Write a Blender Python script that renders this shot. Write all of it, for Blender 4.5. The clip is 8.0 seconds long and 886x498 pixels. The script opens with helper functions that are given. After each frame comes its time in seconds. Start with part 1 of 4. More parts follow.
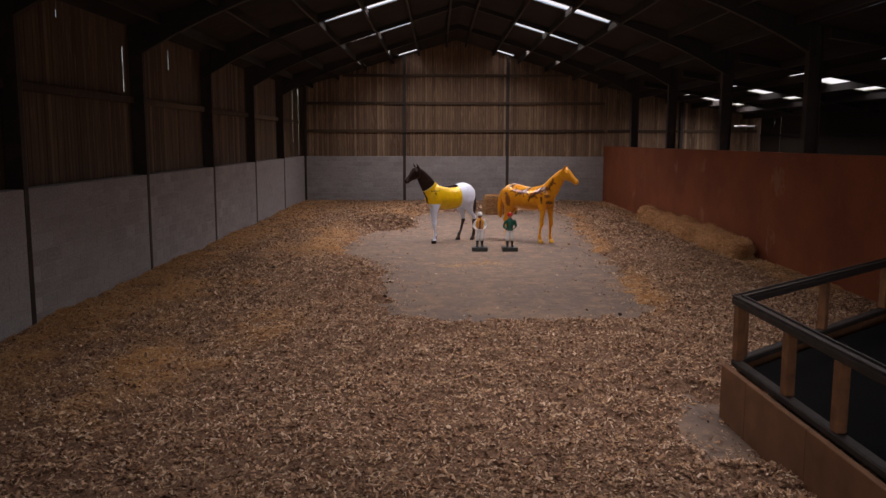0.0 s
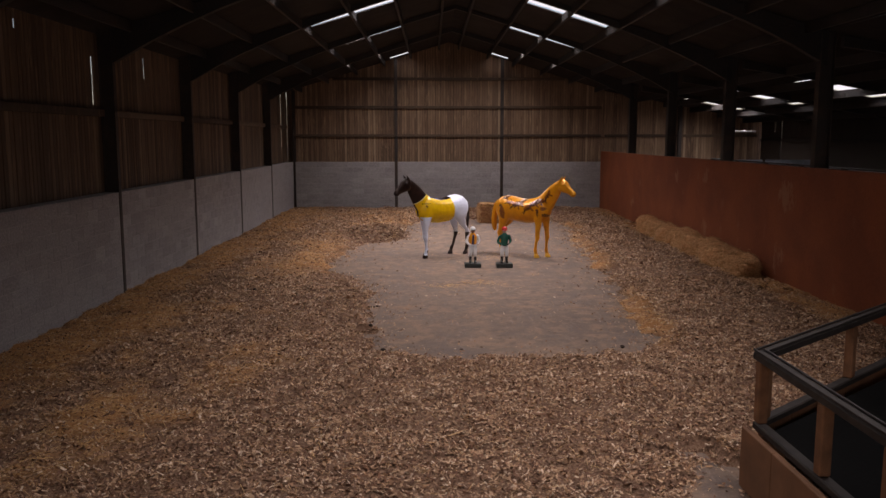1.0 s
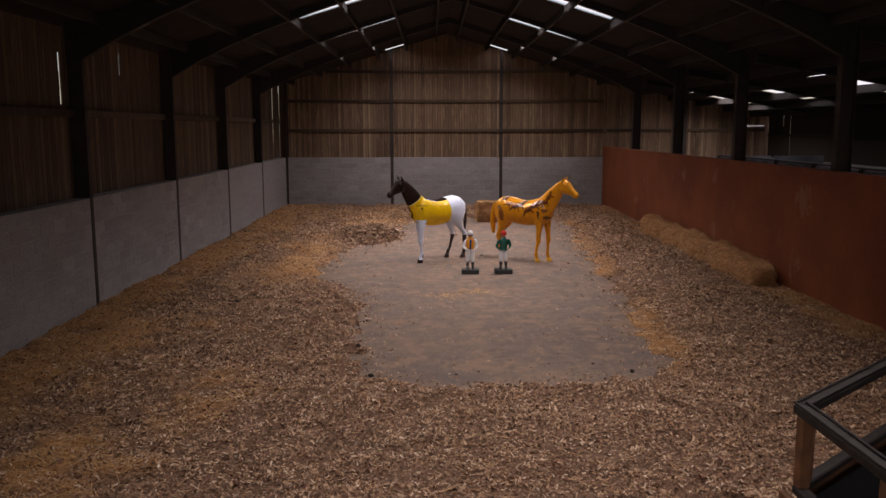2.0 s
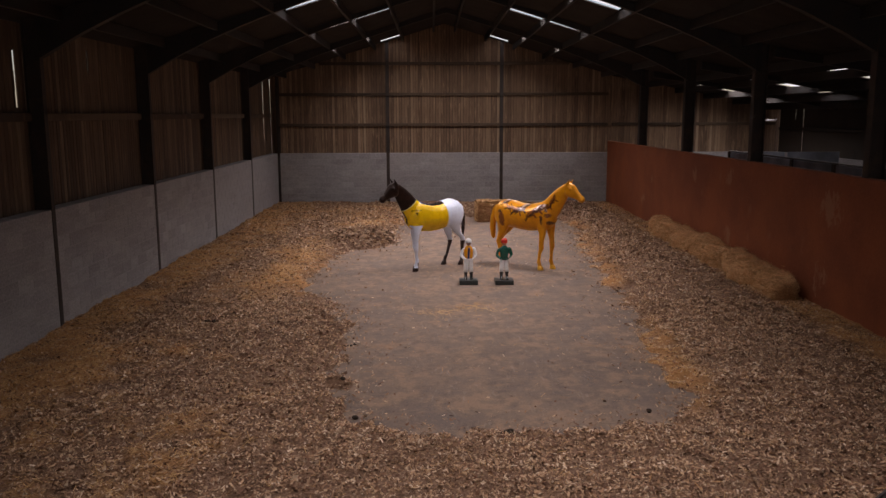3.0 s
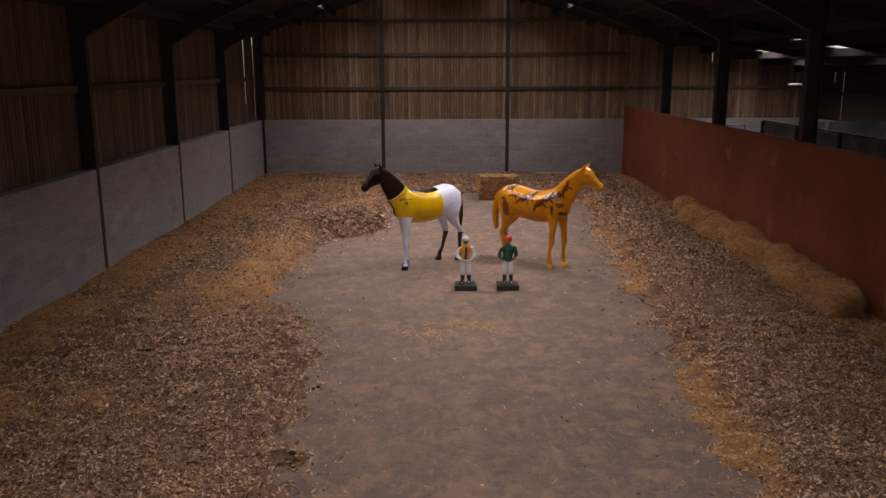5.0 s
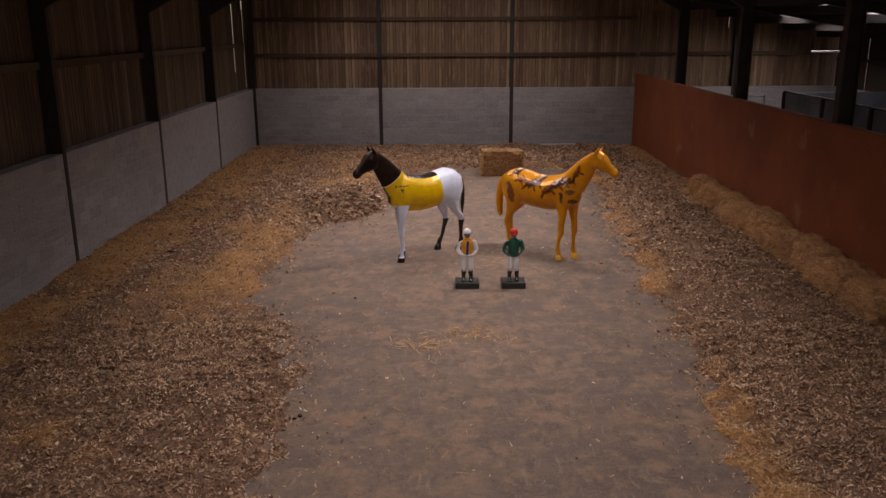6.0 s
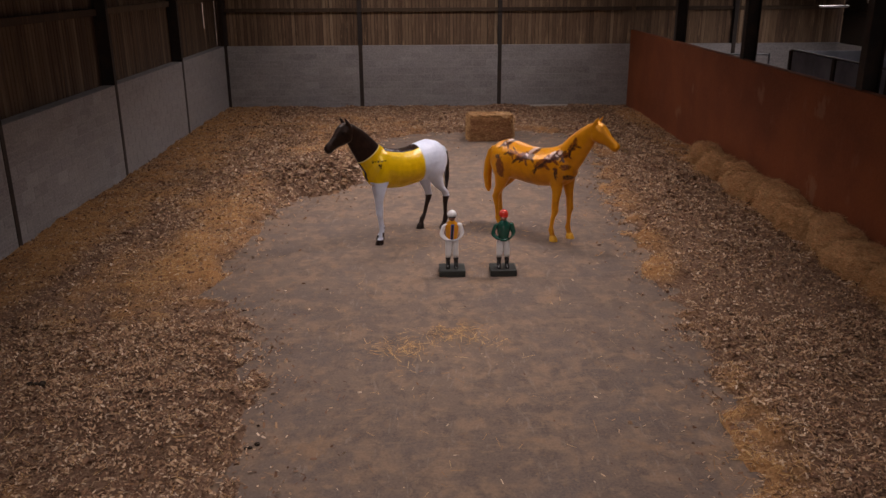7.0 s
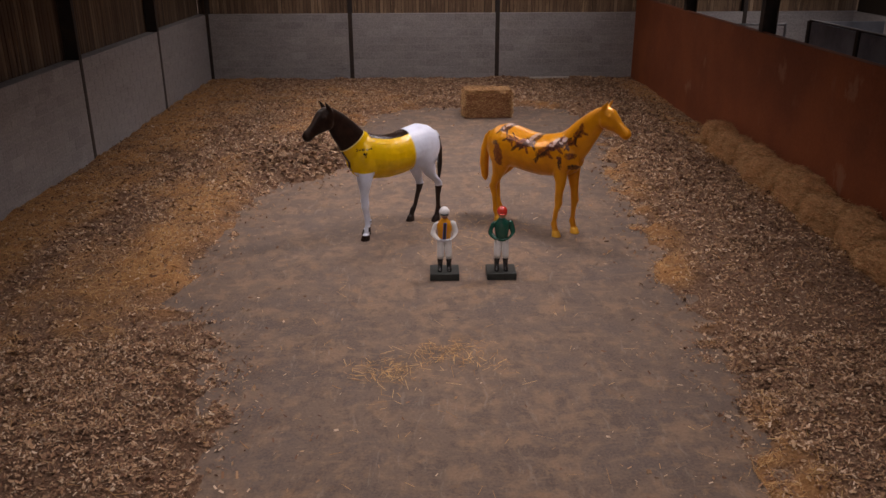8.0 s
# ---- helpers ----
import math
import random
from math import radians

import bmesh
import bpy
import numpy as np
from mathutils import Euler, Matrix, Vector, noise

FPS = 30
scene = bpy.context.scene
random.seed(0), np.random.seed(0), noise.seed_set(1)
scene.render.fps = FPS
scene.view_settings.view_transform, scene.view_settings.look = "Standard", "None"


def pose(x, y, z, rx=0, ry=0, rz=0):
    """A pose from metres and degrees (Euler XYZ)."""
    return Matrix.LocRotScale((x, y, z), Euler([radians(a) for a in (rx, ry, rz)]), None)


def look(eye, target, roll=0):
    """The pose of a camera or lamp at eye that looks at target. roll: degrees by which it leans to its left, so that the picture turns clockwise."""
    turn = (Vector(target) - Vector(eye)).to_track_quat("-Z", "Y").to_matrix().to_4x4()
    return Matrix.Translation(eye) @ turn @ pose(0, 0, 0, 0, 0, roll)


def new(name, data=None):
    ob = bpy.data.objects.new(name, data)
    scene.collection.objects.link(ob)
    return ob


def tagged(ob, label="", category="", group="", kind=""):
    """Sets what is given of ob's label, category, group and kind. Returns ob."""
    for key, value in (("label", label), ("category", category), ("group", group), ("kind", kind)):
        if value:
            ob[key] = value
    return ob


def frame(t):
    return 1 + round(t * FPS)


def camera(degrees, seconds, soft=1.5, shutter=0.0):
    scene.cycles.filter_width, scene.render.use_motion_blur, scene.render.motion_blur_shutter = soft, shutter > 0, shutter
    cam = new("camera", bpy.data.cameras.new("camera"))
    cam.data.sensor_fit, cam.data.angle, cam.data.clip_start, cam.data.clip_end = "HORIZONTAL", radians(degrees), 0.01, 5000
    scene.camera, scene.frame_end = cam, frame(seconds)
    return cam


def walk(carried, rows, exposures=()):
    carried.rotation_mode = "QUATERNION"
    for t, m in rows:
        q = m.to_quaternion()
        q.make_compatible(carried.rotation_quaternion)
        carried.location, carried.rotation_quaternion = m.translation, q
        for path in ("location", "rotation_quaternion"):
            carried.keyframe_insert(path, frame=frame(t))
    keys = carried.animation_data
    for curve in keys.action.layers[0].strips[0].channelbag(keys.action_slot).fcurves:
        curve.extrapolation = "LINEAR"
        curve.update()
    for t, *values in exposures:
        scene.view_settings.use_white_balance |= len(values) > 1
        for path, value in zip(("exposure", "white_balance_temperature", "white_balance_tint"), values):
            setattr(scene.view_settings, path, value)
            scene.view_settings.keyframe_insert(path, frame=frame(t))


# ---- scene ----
cam = camera(57.0, 8.0, soft=1.5)
PATH = [
    (0, (-0.094, -1.502, 2.763), (-0.08, 0.481, 2.499), 0.1),
    (0.5, (-0.051, -1.071, 2.958), (-0.03, 0.912, 2.698), -0.1),
    (1, (0.002, -0.53, 3.09), (0.028, 1.451, 2.82), 0.0),
    (1.5, (0.052, -0.033, 3.189), (0.079, 1.947, 2.907), -0.0),
    (3, (0.208, 1.843, 3.561), (0.234, 3.816, 3.237), -0.2),
    (3.5, (0.281, 2.492, 3.705), (0.304, 4.462, 3.362), -0.2),
    (4, (0.364, 3.238, 3.779), (0.383, 5.203, 3.408), -0.2),
    (4.5, (0.457, 3.953, 3.802), (0.47, 5.913, 3.404), -0.2),
    (6, (0.565, 6.041, 4.177), (0.567, 7.97, 3.647), -0.3),
    (6.5, (0.604, 6.728, 4.226), (0.624, 8.64, 3.64), -0.3),
    (7, (0.648, 7.456, 4.24), (0.68, 9.352, 3.603), -0.3),
    (7.5, (0.69, 8.107, 4.25), (0.726, 9.989, 3.575), -0.2),
    (8, (0.743, 8.77, 4.293), (0.782, 10.637, 3.576), -0.2),
]
walk(cam, [(t, look(eye, target, roll)) for t, eye, target, roll in PATH], [(0, -0.02, 7350, 25), (4.5, -0.18, 7500, 25), (8, -0.40, 7650, 26)])

# ---- plan (metres) ----
XL, XR, YN, YS = -5.97, 7.35, 34.8, -6.0      # inner faces of the long walls and the two ends
BLOCK_TOP = 2.06                              # top of the block walls
RIDGE_X, RIDGE_Z, SLOPE = 0.72, 7.12, 0.30    # main roof
XE, LEAN_Z, LEAN_SLOPE = 14.1, 5.10, 0.19     # side aisle: outer wall, roof height at XR, fall
BAYS = [0.27 + 4.96 * k for k in range(-1, 7)]  # frames of the barn along y
RED_TOP = 2.52
LAMP_ROOF, LAMP_AISLE, LAMP_DOOR, LAMP_VERGE = 74.0, 46.0, 25.0, 0.8


def roof_z(x):
    return RIDGE_Z - SLOPE * abs(x - RIDGE_X)


def aisle_z(x):
    return LEAN_Z - LEAN_SLOPE * (x - XR)


# ---- world and light ----
world = bpy.data.worlds.new("world")
scene.world = world
world.use_nodes = True
wn = world.node_tree.nodes
sky = wn.new("ShaderNodeTexSky")
sky.sky_type, sky.sun_disc, sky.sun_elevation, sky.sun_rotation = "NISHITA", False, radians(38), radians(200)
world.node_tree.links.new(sky.outputs[0], wn["Background"].inputs[0])
wn["Background"].inputs[1].default_value = 0.10

sun = new("sun", bpy.data.lights.new("sun", "SUN"))
sun.data.energy, sun.data.angle, sun.data.color = 4.0, radians(12), (1.0, 0.97, 0.94)
sun.matrix_basis = look((0, 0, 30), (4, 16, 0))


def area(name, m, w, h, watts, color=(0.93, 0.96, 1.0), spread=180):
    lamp = bpy.data.lights.new(name, "AREA")
    lamp.shape, lamp.size, lamp.size_y, lamp.energy, lamp.color, lamp.spread = "RECTANGLE", w, h, watts, color, radians(spread)
    ob = new(name, lamp)
    ob.matrix_basis = m
    return ob


# ---- materials ----
class Nodes:
    """A short way to write node trees."""

    def __init__(self, name):
        self.mat = bpy.data.materials.new(name)
        self.mat.use_nodes = True
        self.t = self.mat.node_tree
        self.bsdf = self.t.nodes["Principled BSDF"]
        self.coord = self.t.nodes.new("ShaderNodeTexCoord")

    def link(self, a, b):
        self.t.links.new(a, b)

    def put(self, node, sock, v):
        s = node.inputs[sock]
        if isinstance(v, bpy.types.NodeSocket):
            self.link(v, s)
        elif isinstance(v, (tuple, list)) and len(v) == 3 and s.type == "RGBA":
            s.default_value = (*v, 1)
        else:
            s.default_value = v

    def math(self, op, a, b=0.0, c=0.0):
        n = self.t.nodes.new("ShaderNodeMath")
        n.operation = op
        self.put(n, 0, a), self.put(n, 1, b), self.put(n, 2, c)
        return n.outputs[0]

    def mix(self, f, a, b, kind="MIX"):
        n = self.t.nodes.new("ShaderNodeMix")
        n.data_type, n.blend_type = "RGBA", kind
        self.put(n, 0, f), self.put(n, 6, a), self.put(n, 7, b)
        return n.outputs[2]

    def noise(self, scale, detail=4.0, rough=0.55, vec=None, stretch=None):
        v = vec or self.coord.outputs["Object"]
        if stretch:
            m = self.t.nodes.new("ShaderNodeMapping")
            self.link(v, m.inputs[0])
            m.inputs["Scale"].default_value = stretch
            v = m.outputs[0]
        n = self.t.nodes.new("ShaderNodeTexNoise")
        self.link(v, n.inputs["Vector"])
        n.inputs["Scale"].default_value, n.inputs["Detail"].default_value, n.inputs["Roughness"].default_value = scale, detail, rough
        return n.outputs[0]

    def step(self, v, lo, hi):
        n = self.t.nodes.new("ShaderNodeMapRange")
        n.interpolation_type = "SMOOTHSTEP"
        self.put(n, 0, v), self.put(n, 1, lo), self.put(n, 2, hi)
        return n.outputs[0]

    def attr(self, name):
        n = self.t.nodes.new("ShaderNodeAttribute")
        n.attribute_name = name
        return n.outputs["Fac"]

    def rand(self):
        return self.t.nodes.new("ShaderNodeObjectInfo").outputs["Random"]

    def island(self):
        return self.t.nodes.new("ShaderNodeNewGeometry").outputs["Random Per Island"]

    def place(self):
        return self.t.nodes.new("ShaderNodeNewGeometry").outputs["Position"]

    def xyz(self, v=None):
        n = self.t.nodes.new("ShaderNodeSeparateXYZ")
        self.link(v or self.coord.outputs["Object"], n.inputs[0])
        return n.outputs

    def ramp(self, f, stops):
        n = self.t.nodes.new("ShaderNodeValToRGB")
        e = n.color_ramp.elements
        while len(e) < len(stops):
            e.new(0.5)
        for k, (p, c) in zip(e, stops):
            k.position, k.color = p, (*c, 1)
        self.put(n, 0, f)
        return n.outputs[0]

    def done(self, color, rough=0.8, bump=None, height=0.01, metal=0.0, spec=None, coat=0.0):
        self.put(self.bsdf, "Base Color", color)
        self.put(self.bsdf, "Roughness", rough)
        self.put(self.bsdf, "Metallic", metal)
        if spec is not None:
            self.put(self.bsdf, "Specular IOR Level", spec)
        if coat:
            self.put(self.bsdf, "Coat Weight", coat)
            self.put(self.bsdf, "Coat Roughness", 0.06)
        if bump is not None:
            n = self.t.nodes.new("ShaderNodeBump")
            n.inputs["Distance"].default_value = height
            self.link(bump, n.inputs["Height"])
            self.link(n.outputs[0], self.bsdf.inputs["Normal"])
        return self.mat


def mat_block():
    n = Nodes("concrete_block")
    p = n.place()
    a, b, c = n.noise(1.1, 5, vec=p), n.noise(28, 4, vec=p), n.noise(0.5, 3, vec=p, stretch=(1, 1, 4))
    col = n.ramp(n.rand(), [(0.0, (0.215, 0.200, 0.218)), (0.3, (0.265, 0.248, 0.269)), (0.8, (0.300, 0.282, 0.305)), (1.0, (0.37, 0.352, 0.375))])
    wash = n.noise(1.6, 5, 0.7, vec=p, stretch=(1, 1, 5))
    col = n.mix(n.math("MULTIPLY", n.step(wash, 0.52, 0.62), 0.45), col, (0.40, 0.375, 0.375))
    col = n.mix(n.math("MULTIPLY", n.step(wash, 0.46, 0.36), 0.4), col, (0.19, 0.172, 0.18))
    col = n.mix(n.math("MULTIPLY", n.step(a, 0.35, 0.75), 0.6), col, (0.32, 0.297, 0.292))
    col = n.mix(n.math("MULTIPLY", n.step(c, 0.5, 0.8), 0.5), col, (0.17, 0.15, 0.14))
    col = n.mix(0.35, col, n.ramp(b, [(0.3, (0.12, 0.12, 0.12)), (0.7, (0.5, 0.48, 0.46))]))
    return n.done(col, 0.92, b, 0.006)


def mat_mortar():
    n = Nodes("mortar")
    p = n.place()
    a = n.noise(9, 5, vec=p)
    return n.done(n.ramp(a, [(0.3, (0.265, 0.25, 0.252)), (0.75, (0.40, 0.38, 0.378))]), 0.95, a, 0.004)


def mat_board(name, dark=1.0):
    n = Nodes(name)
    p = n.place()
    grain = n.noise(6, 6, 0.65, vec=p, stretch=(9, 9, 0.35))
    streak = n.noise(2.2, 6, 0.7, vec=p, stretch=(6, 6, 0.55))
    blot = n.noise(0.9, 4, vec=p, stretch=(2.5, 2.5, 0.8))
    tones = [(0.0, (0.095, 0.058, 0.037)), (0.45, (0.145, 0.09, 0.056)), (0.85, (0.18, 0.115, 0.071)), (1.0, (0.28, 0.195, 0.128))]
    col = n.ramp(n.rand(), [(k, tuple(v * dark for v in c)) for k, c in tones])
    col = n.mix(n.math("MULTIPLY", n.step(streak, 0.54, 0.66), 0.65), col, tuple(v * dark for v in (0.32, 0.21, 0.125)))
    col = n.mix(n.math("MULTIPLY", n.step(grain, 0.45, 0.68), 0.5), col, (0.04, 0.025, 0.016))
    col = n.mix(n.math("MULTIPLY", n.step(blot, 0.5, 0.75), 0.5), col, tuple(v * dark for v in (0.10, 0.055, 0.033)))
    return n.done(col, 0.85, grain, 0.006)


def mat_steel(name, base, rust):
    n = Nodes(name)
    p = n.place()
    a, b = n.noise(3.5, 6, vec=p), n.noise(40, 3, vec=p)
    col = n.mix(n.step(a, 0.45, 0.65), base, rust)
    return n.done(n.mix(0.25, col, n.ramp(b, [(0.3, (0.008, 0.007, 0.0065)), (0.7, (0.06, 0.047, 0.04))])), 0.7, b, 0.002)


def mat_floor():
    n = Nodes("dusty_concrete")
    p = n.place()
    bend = n.t.nodes.new("ShaderNodeVectorMath")
    bend.operation = "ADD"
    warp = n.t.nodes.new("ShaderNodeTexNoise")
    n.link(p, warp.inputs["Vector"])
    warp.inputs["Scale"].default_value = 1.1
    n.link(warp.outputs["Color"], bend.inputs[0])
    bend.operation = "MULTIPLY_ADD"
    bend.inputs[1].default_value = (0.35, 0.35, 0.35)
    n.link(p, bend.inputs[2])
    q = bend.outputs[0]
    big, mid = n.noise(0.5, 5, vec=p), n.noise(3.2, 9, 0.66, vec=q)
    sweep, fine = n.noise(4.6, 8, 0.66, vec=q, stretch=(1.2, 0.8, 1)), n.noise(38, 4, vec=p)
    spots, thin = n.noise(6, 8, 0.75, vec=q), n.noise(5, 6, 0.7, vec=q, stretch=(0.6, 2.2, 1))
    scrape = n.noise(4.0, 6, 0.7, vec=q, stretch=(3.5, 0.6, 1))
    cloud, rusty = n.noise(1.5, 7, 0.62, vec=q), n.noise(2.2, 8, 0.7, vec=q)
    col = n.mix(n.step(big, 0.35, 0.65), (0.135, 0.097, 0.08), (0.18, 0.126, 0.096))
    col = n.mix(n.math("MULTIPLY", n.step(mid, 0.45, 0.60), 0.8), col, (0.29, 0.185, 0.12))
    col = n.mix(n.math("MULTIPLY", n.step(sweep, 0.49, 0.62), 0.62), col, (0.085, 0.062, 0.052))
    col = n.mix(n.math("MULTIPLY", n.step(cloud, 0.49, 0.60), 0.6), col, (0.115, 0.092, 0.086))
    col = n.mix(n.math("MULTIPLY", n.step(thin, 0.55, 0.65), 0.45), col, (0.31, 0.205, 0.135))
    col = n.mix(n.math("MULTIPLY", n.step(rusty, 0.57, 0.68), 0.42), col, (0.34, 0.185, 0.085))
    col = n.mix(n.math("MULTIPLY", n.step(spots, 0.56, 0.64), 0.5), col, (0.36, 0.225, 0.13))
    col = n.mix(n.math("MULTIPLY", n.step(scrape, 0.58, 0.66), 0.45), col, (0.33, 0.26, 0.21))
    col = n.mix(n.math("MULTIPLY", n.step(n.noise(11, 5, vec=p), 0.62, 0.72), 0.5), col, (0.075, 0.05, 0.04))
    col = n.mix(0.25, col, n.ramp(fine, [(0.3, (0.08, 0.055, 0.042)), (0.7, (0.34, 0.24, 0.18))]))
    return n.done(col, 0.88, fine, 0.004)


def mat_litter():
    n = Nodes("chip_bed")
    p = n.place()
    s = n.attr("straw")
    a, b = n.noise(30, 4, 0.7, vec=p), n.noise(1.1, 5, vec=p)
    chip = n.ramp(a, [(0.28, (0.08, 0.04, 0.024)), (0.5, (0.22, 0.122, 0.075)), (0.75, (0.42, 0.265, 0.175))])
    chip = n.mix(n.math("MULTIPLY", n.step(b, 0.45, 0.7), 0.5), chip, (0.14, 0.075, 0.043))
    chip = n.mix(n.math("MULTIPLY", n.attr("damp"), 0.75), chip, (0.06, 0.03, 0.018))
    hay = n.ramp(a, [(0.25, (0.235, 0.104, 0.038)), (0.55, (0.54, 0.262, 0.092)), (0.85, (0.71, 0.41, 0.175))])
    return n.done(n.mix(n.math("MULTIPLY", s, 0.85), chip, hay), 0.95, a, 0.03)


def mat_chip(name="wood_chip", tone=1.0):
    n = Nodes(name)
    r = n.island()
    stops = [(0.0, (0.10, 0.047, 0.028)), (0.25, (0.275, 0.142, 0.086)), (0.55, (0.475, 0.278, 0.160)), (0.84, (0.655, 0.437, 0.272)), (1.0, (0.82, 0.64, 0.475))]
    col = n.ramp(r, [(k, tuple(v * tone for v in c)) for k, c in stops])
    p = n.place()
    clump, patch = n.noise(4.5, 5, 0.65, vec=p), n.noise(0.8, 4, vec=p)
    col = n.mix(n.math("MULTIPLY", n.step(clump, 0.50, 0.60), 0.42), col, (0.15, 0.07, 0.04))
    col = n.mix(n.math("MULTIPLY", n.step(n.noise(13, 4, 0.6, vec=p), 0.54, 0.63), 0.45), col, (0.11, 0.05, 0.028))
    col = n.mix(n.math("MULTIPLY", n.step(patch, 0.5, 0.72), 0.35), col, (0.16, 0.085, 0.048))
    return n.done(col, 0.85)


def mat_straw(name="straw", stops=((0.0, (0.30, 0.135, 0.045)), (0.5, (0.60, 0.325, 0.122)), (1.0, (0.79, 0.51, 0.235)))):
    n = Nodes(name)
    r = n.island()
    col = n.ramp(r, stops)
    return n.done(col, 0.75)


def mat_bale(name="bale_straw", tone=1.0, rust=1.0):
    n = Nodes(name)
    p = n.place()
    a, b = n.noise(16, 6, 0.75, vec=p, stretch=(1, 1, 2.2)), n.noise(3, 4, vec=p)
    col = n.ramp(a, [(k, (r * tone, g * tone * rust, b * tone * rust)) for k, (r, g, b) in ((0.28, (0.23, 0.115, 0.048)), (0.5, (0.50, 0.285, 0.13)), (0.75, (0.70, 0.46, 0.24)))])
    return n.done(n.mix(n.math("MULTIPLY", n.step(b, 0.5, 0.7), 0.4), col, (0.20, 0.10, 0.03)), 0.9, a, 0.03)


def mat_red():
    n = Nodes("red_oxide_render")
    p = n.place()
    a, b, c = n.noise(0.7, 6, vec=p), n.noise(24, 4, vec=p), n.noise(2.6, 5, vec=p, stretch=(1, 1, 0.6))
    col = n.mix(n.step(a, 0.35, 0.68), (0.22, 0.049, 0.012), (0.315, 0.077, 0.019))
    col = n.mix(n.math("MULTIPLY", n.step(c, 0.6, 0.75), 0.35), col, (0.36, 0.15, 0.08))
    rag = n.noise(6, 6, 0.75, vec=p, stretch=(1, 0.9, 0.5))
    for y, z, r in ((29.05, 0.78, 0.26), (28.0, 1.53, 0.2), (23.75, 1.98, 0.28), (21.15, 2.03, 0.32), (16.15, 1.9, 0.44), (21.1, 0.68, 0.34), (16.4, 0.63, 0.40)):
        d = n.t.nodes.new("ShaderNodeVectorMath")
        d.operation = "DISTANCE"
        n.link(p, d.inputs[0])
        d.inputs[1].default_value = (XR - 0.08, y, z)
        hit = n.math("SUBTRACT", n.math("ADD", d.outputs["Value"], 0.0), n.math("MULTIPLY", n.step(rag, 0.3, 0.75), r * 1.5))
        col = n.mix(n.math("MULTIPLY", n.math("SUBTRACT", 1.0, n.step(hit, -0.14, 0.03)), 0.52), col, (0.42, 0.21, 0.12))
    col = n.mix(0.2, col, n.ramp(b, [(0.3, (0.045, 0.012, 0.006)), (0.7, (0.25, 0.08, 0.036))]))
    return n.done(col, 0.75, b, 0.004)


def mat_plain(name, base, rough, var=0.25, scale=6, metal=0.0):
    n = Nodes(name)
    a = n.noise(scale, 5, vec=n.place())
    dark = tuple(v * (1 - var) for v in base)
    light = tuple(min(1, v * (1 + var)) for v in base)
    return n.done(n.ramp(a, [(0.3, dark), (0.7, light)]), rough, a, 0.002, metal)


def mat_rubber():
    n = Nodes("rubber_mat")
    a = n.noise(30, 3, vec=n.place())
    return n.done(n.ramp(a, [(0.3, (0.003, 0.003, 0.003)), (0.7, (0.006, 0.006, 0.006))]), 1.0, a, 0.002, spec=0.05)


def mat_silks(name, base):
    n = Nodes(name)
    a = n.noise(20, 3)
    return n.done(n.mix(n.math("MULTIPLY", n.step(a, 0.5, 0.8), 0.2), base, tuple(v * 0.6 for v in base)), 0.25, coat=0.3)


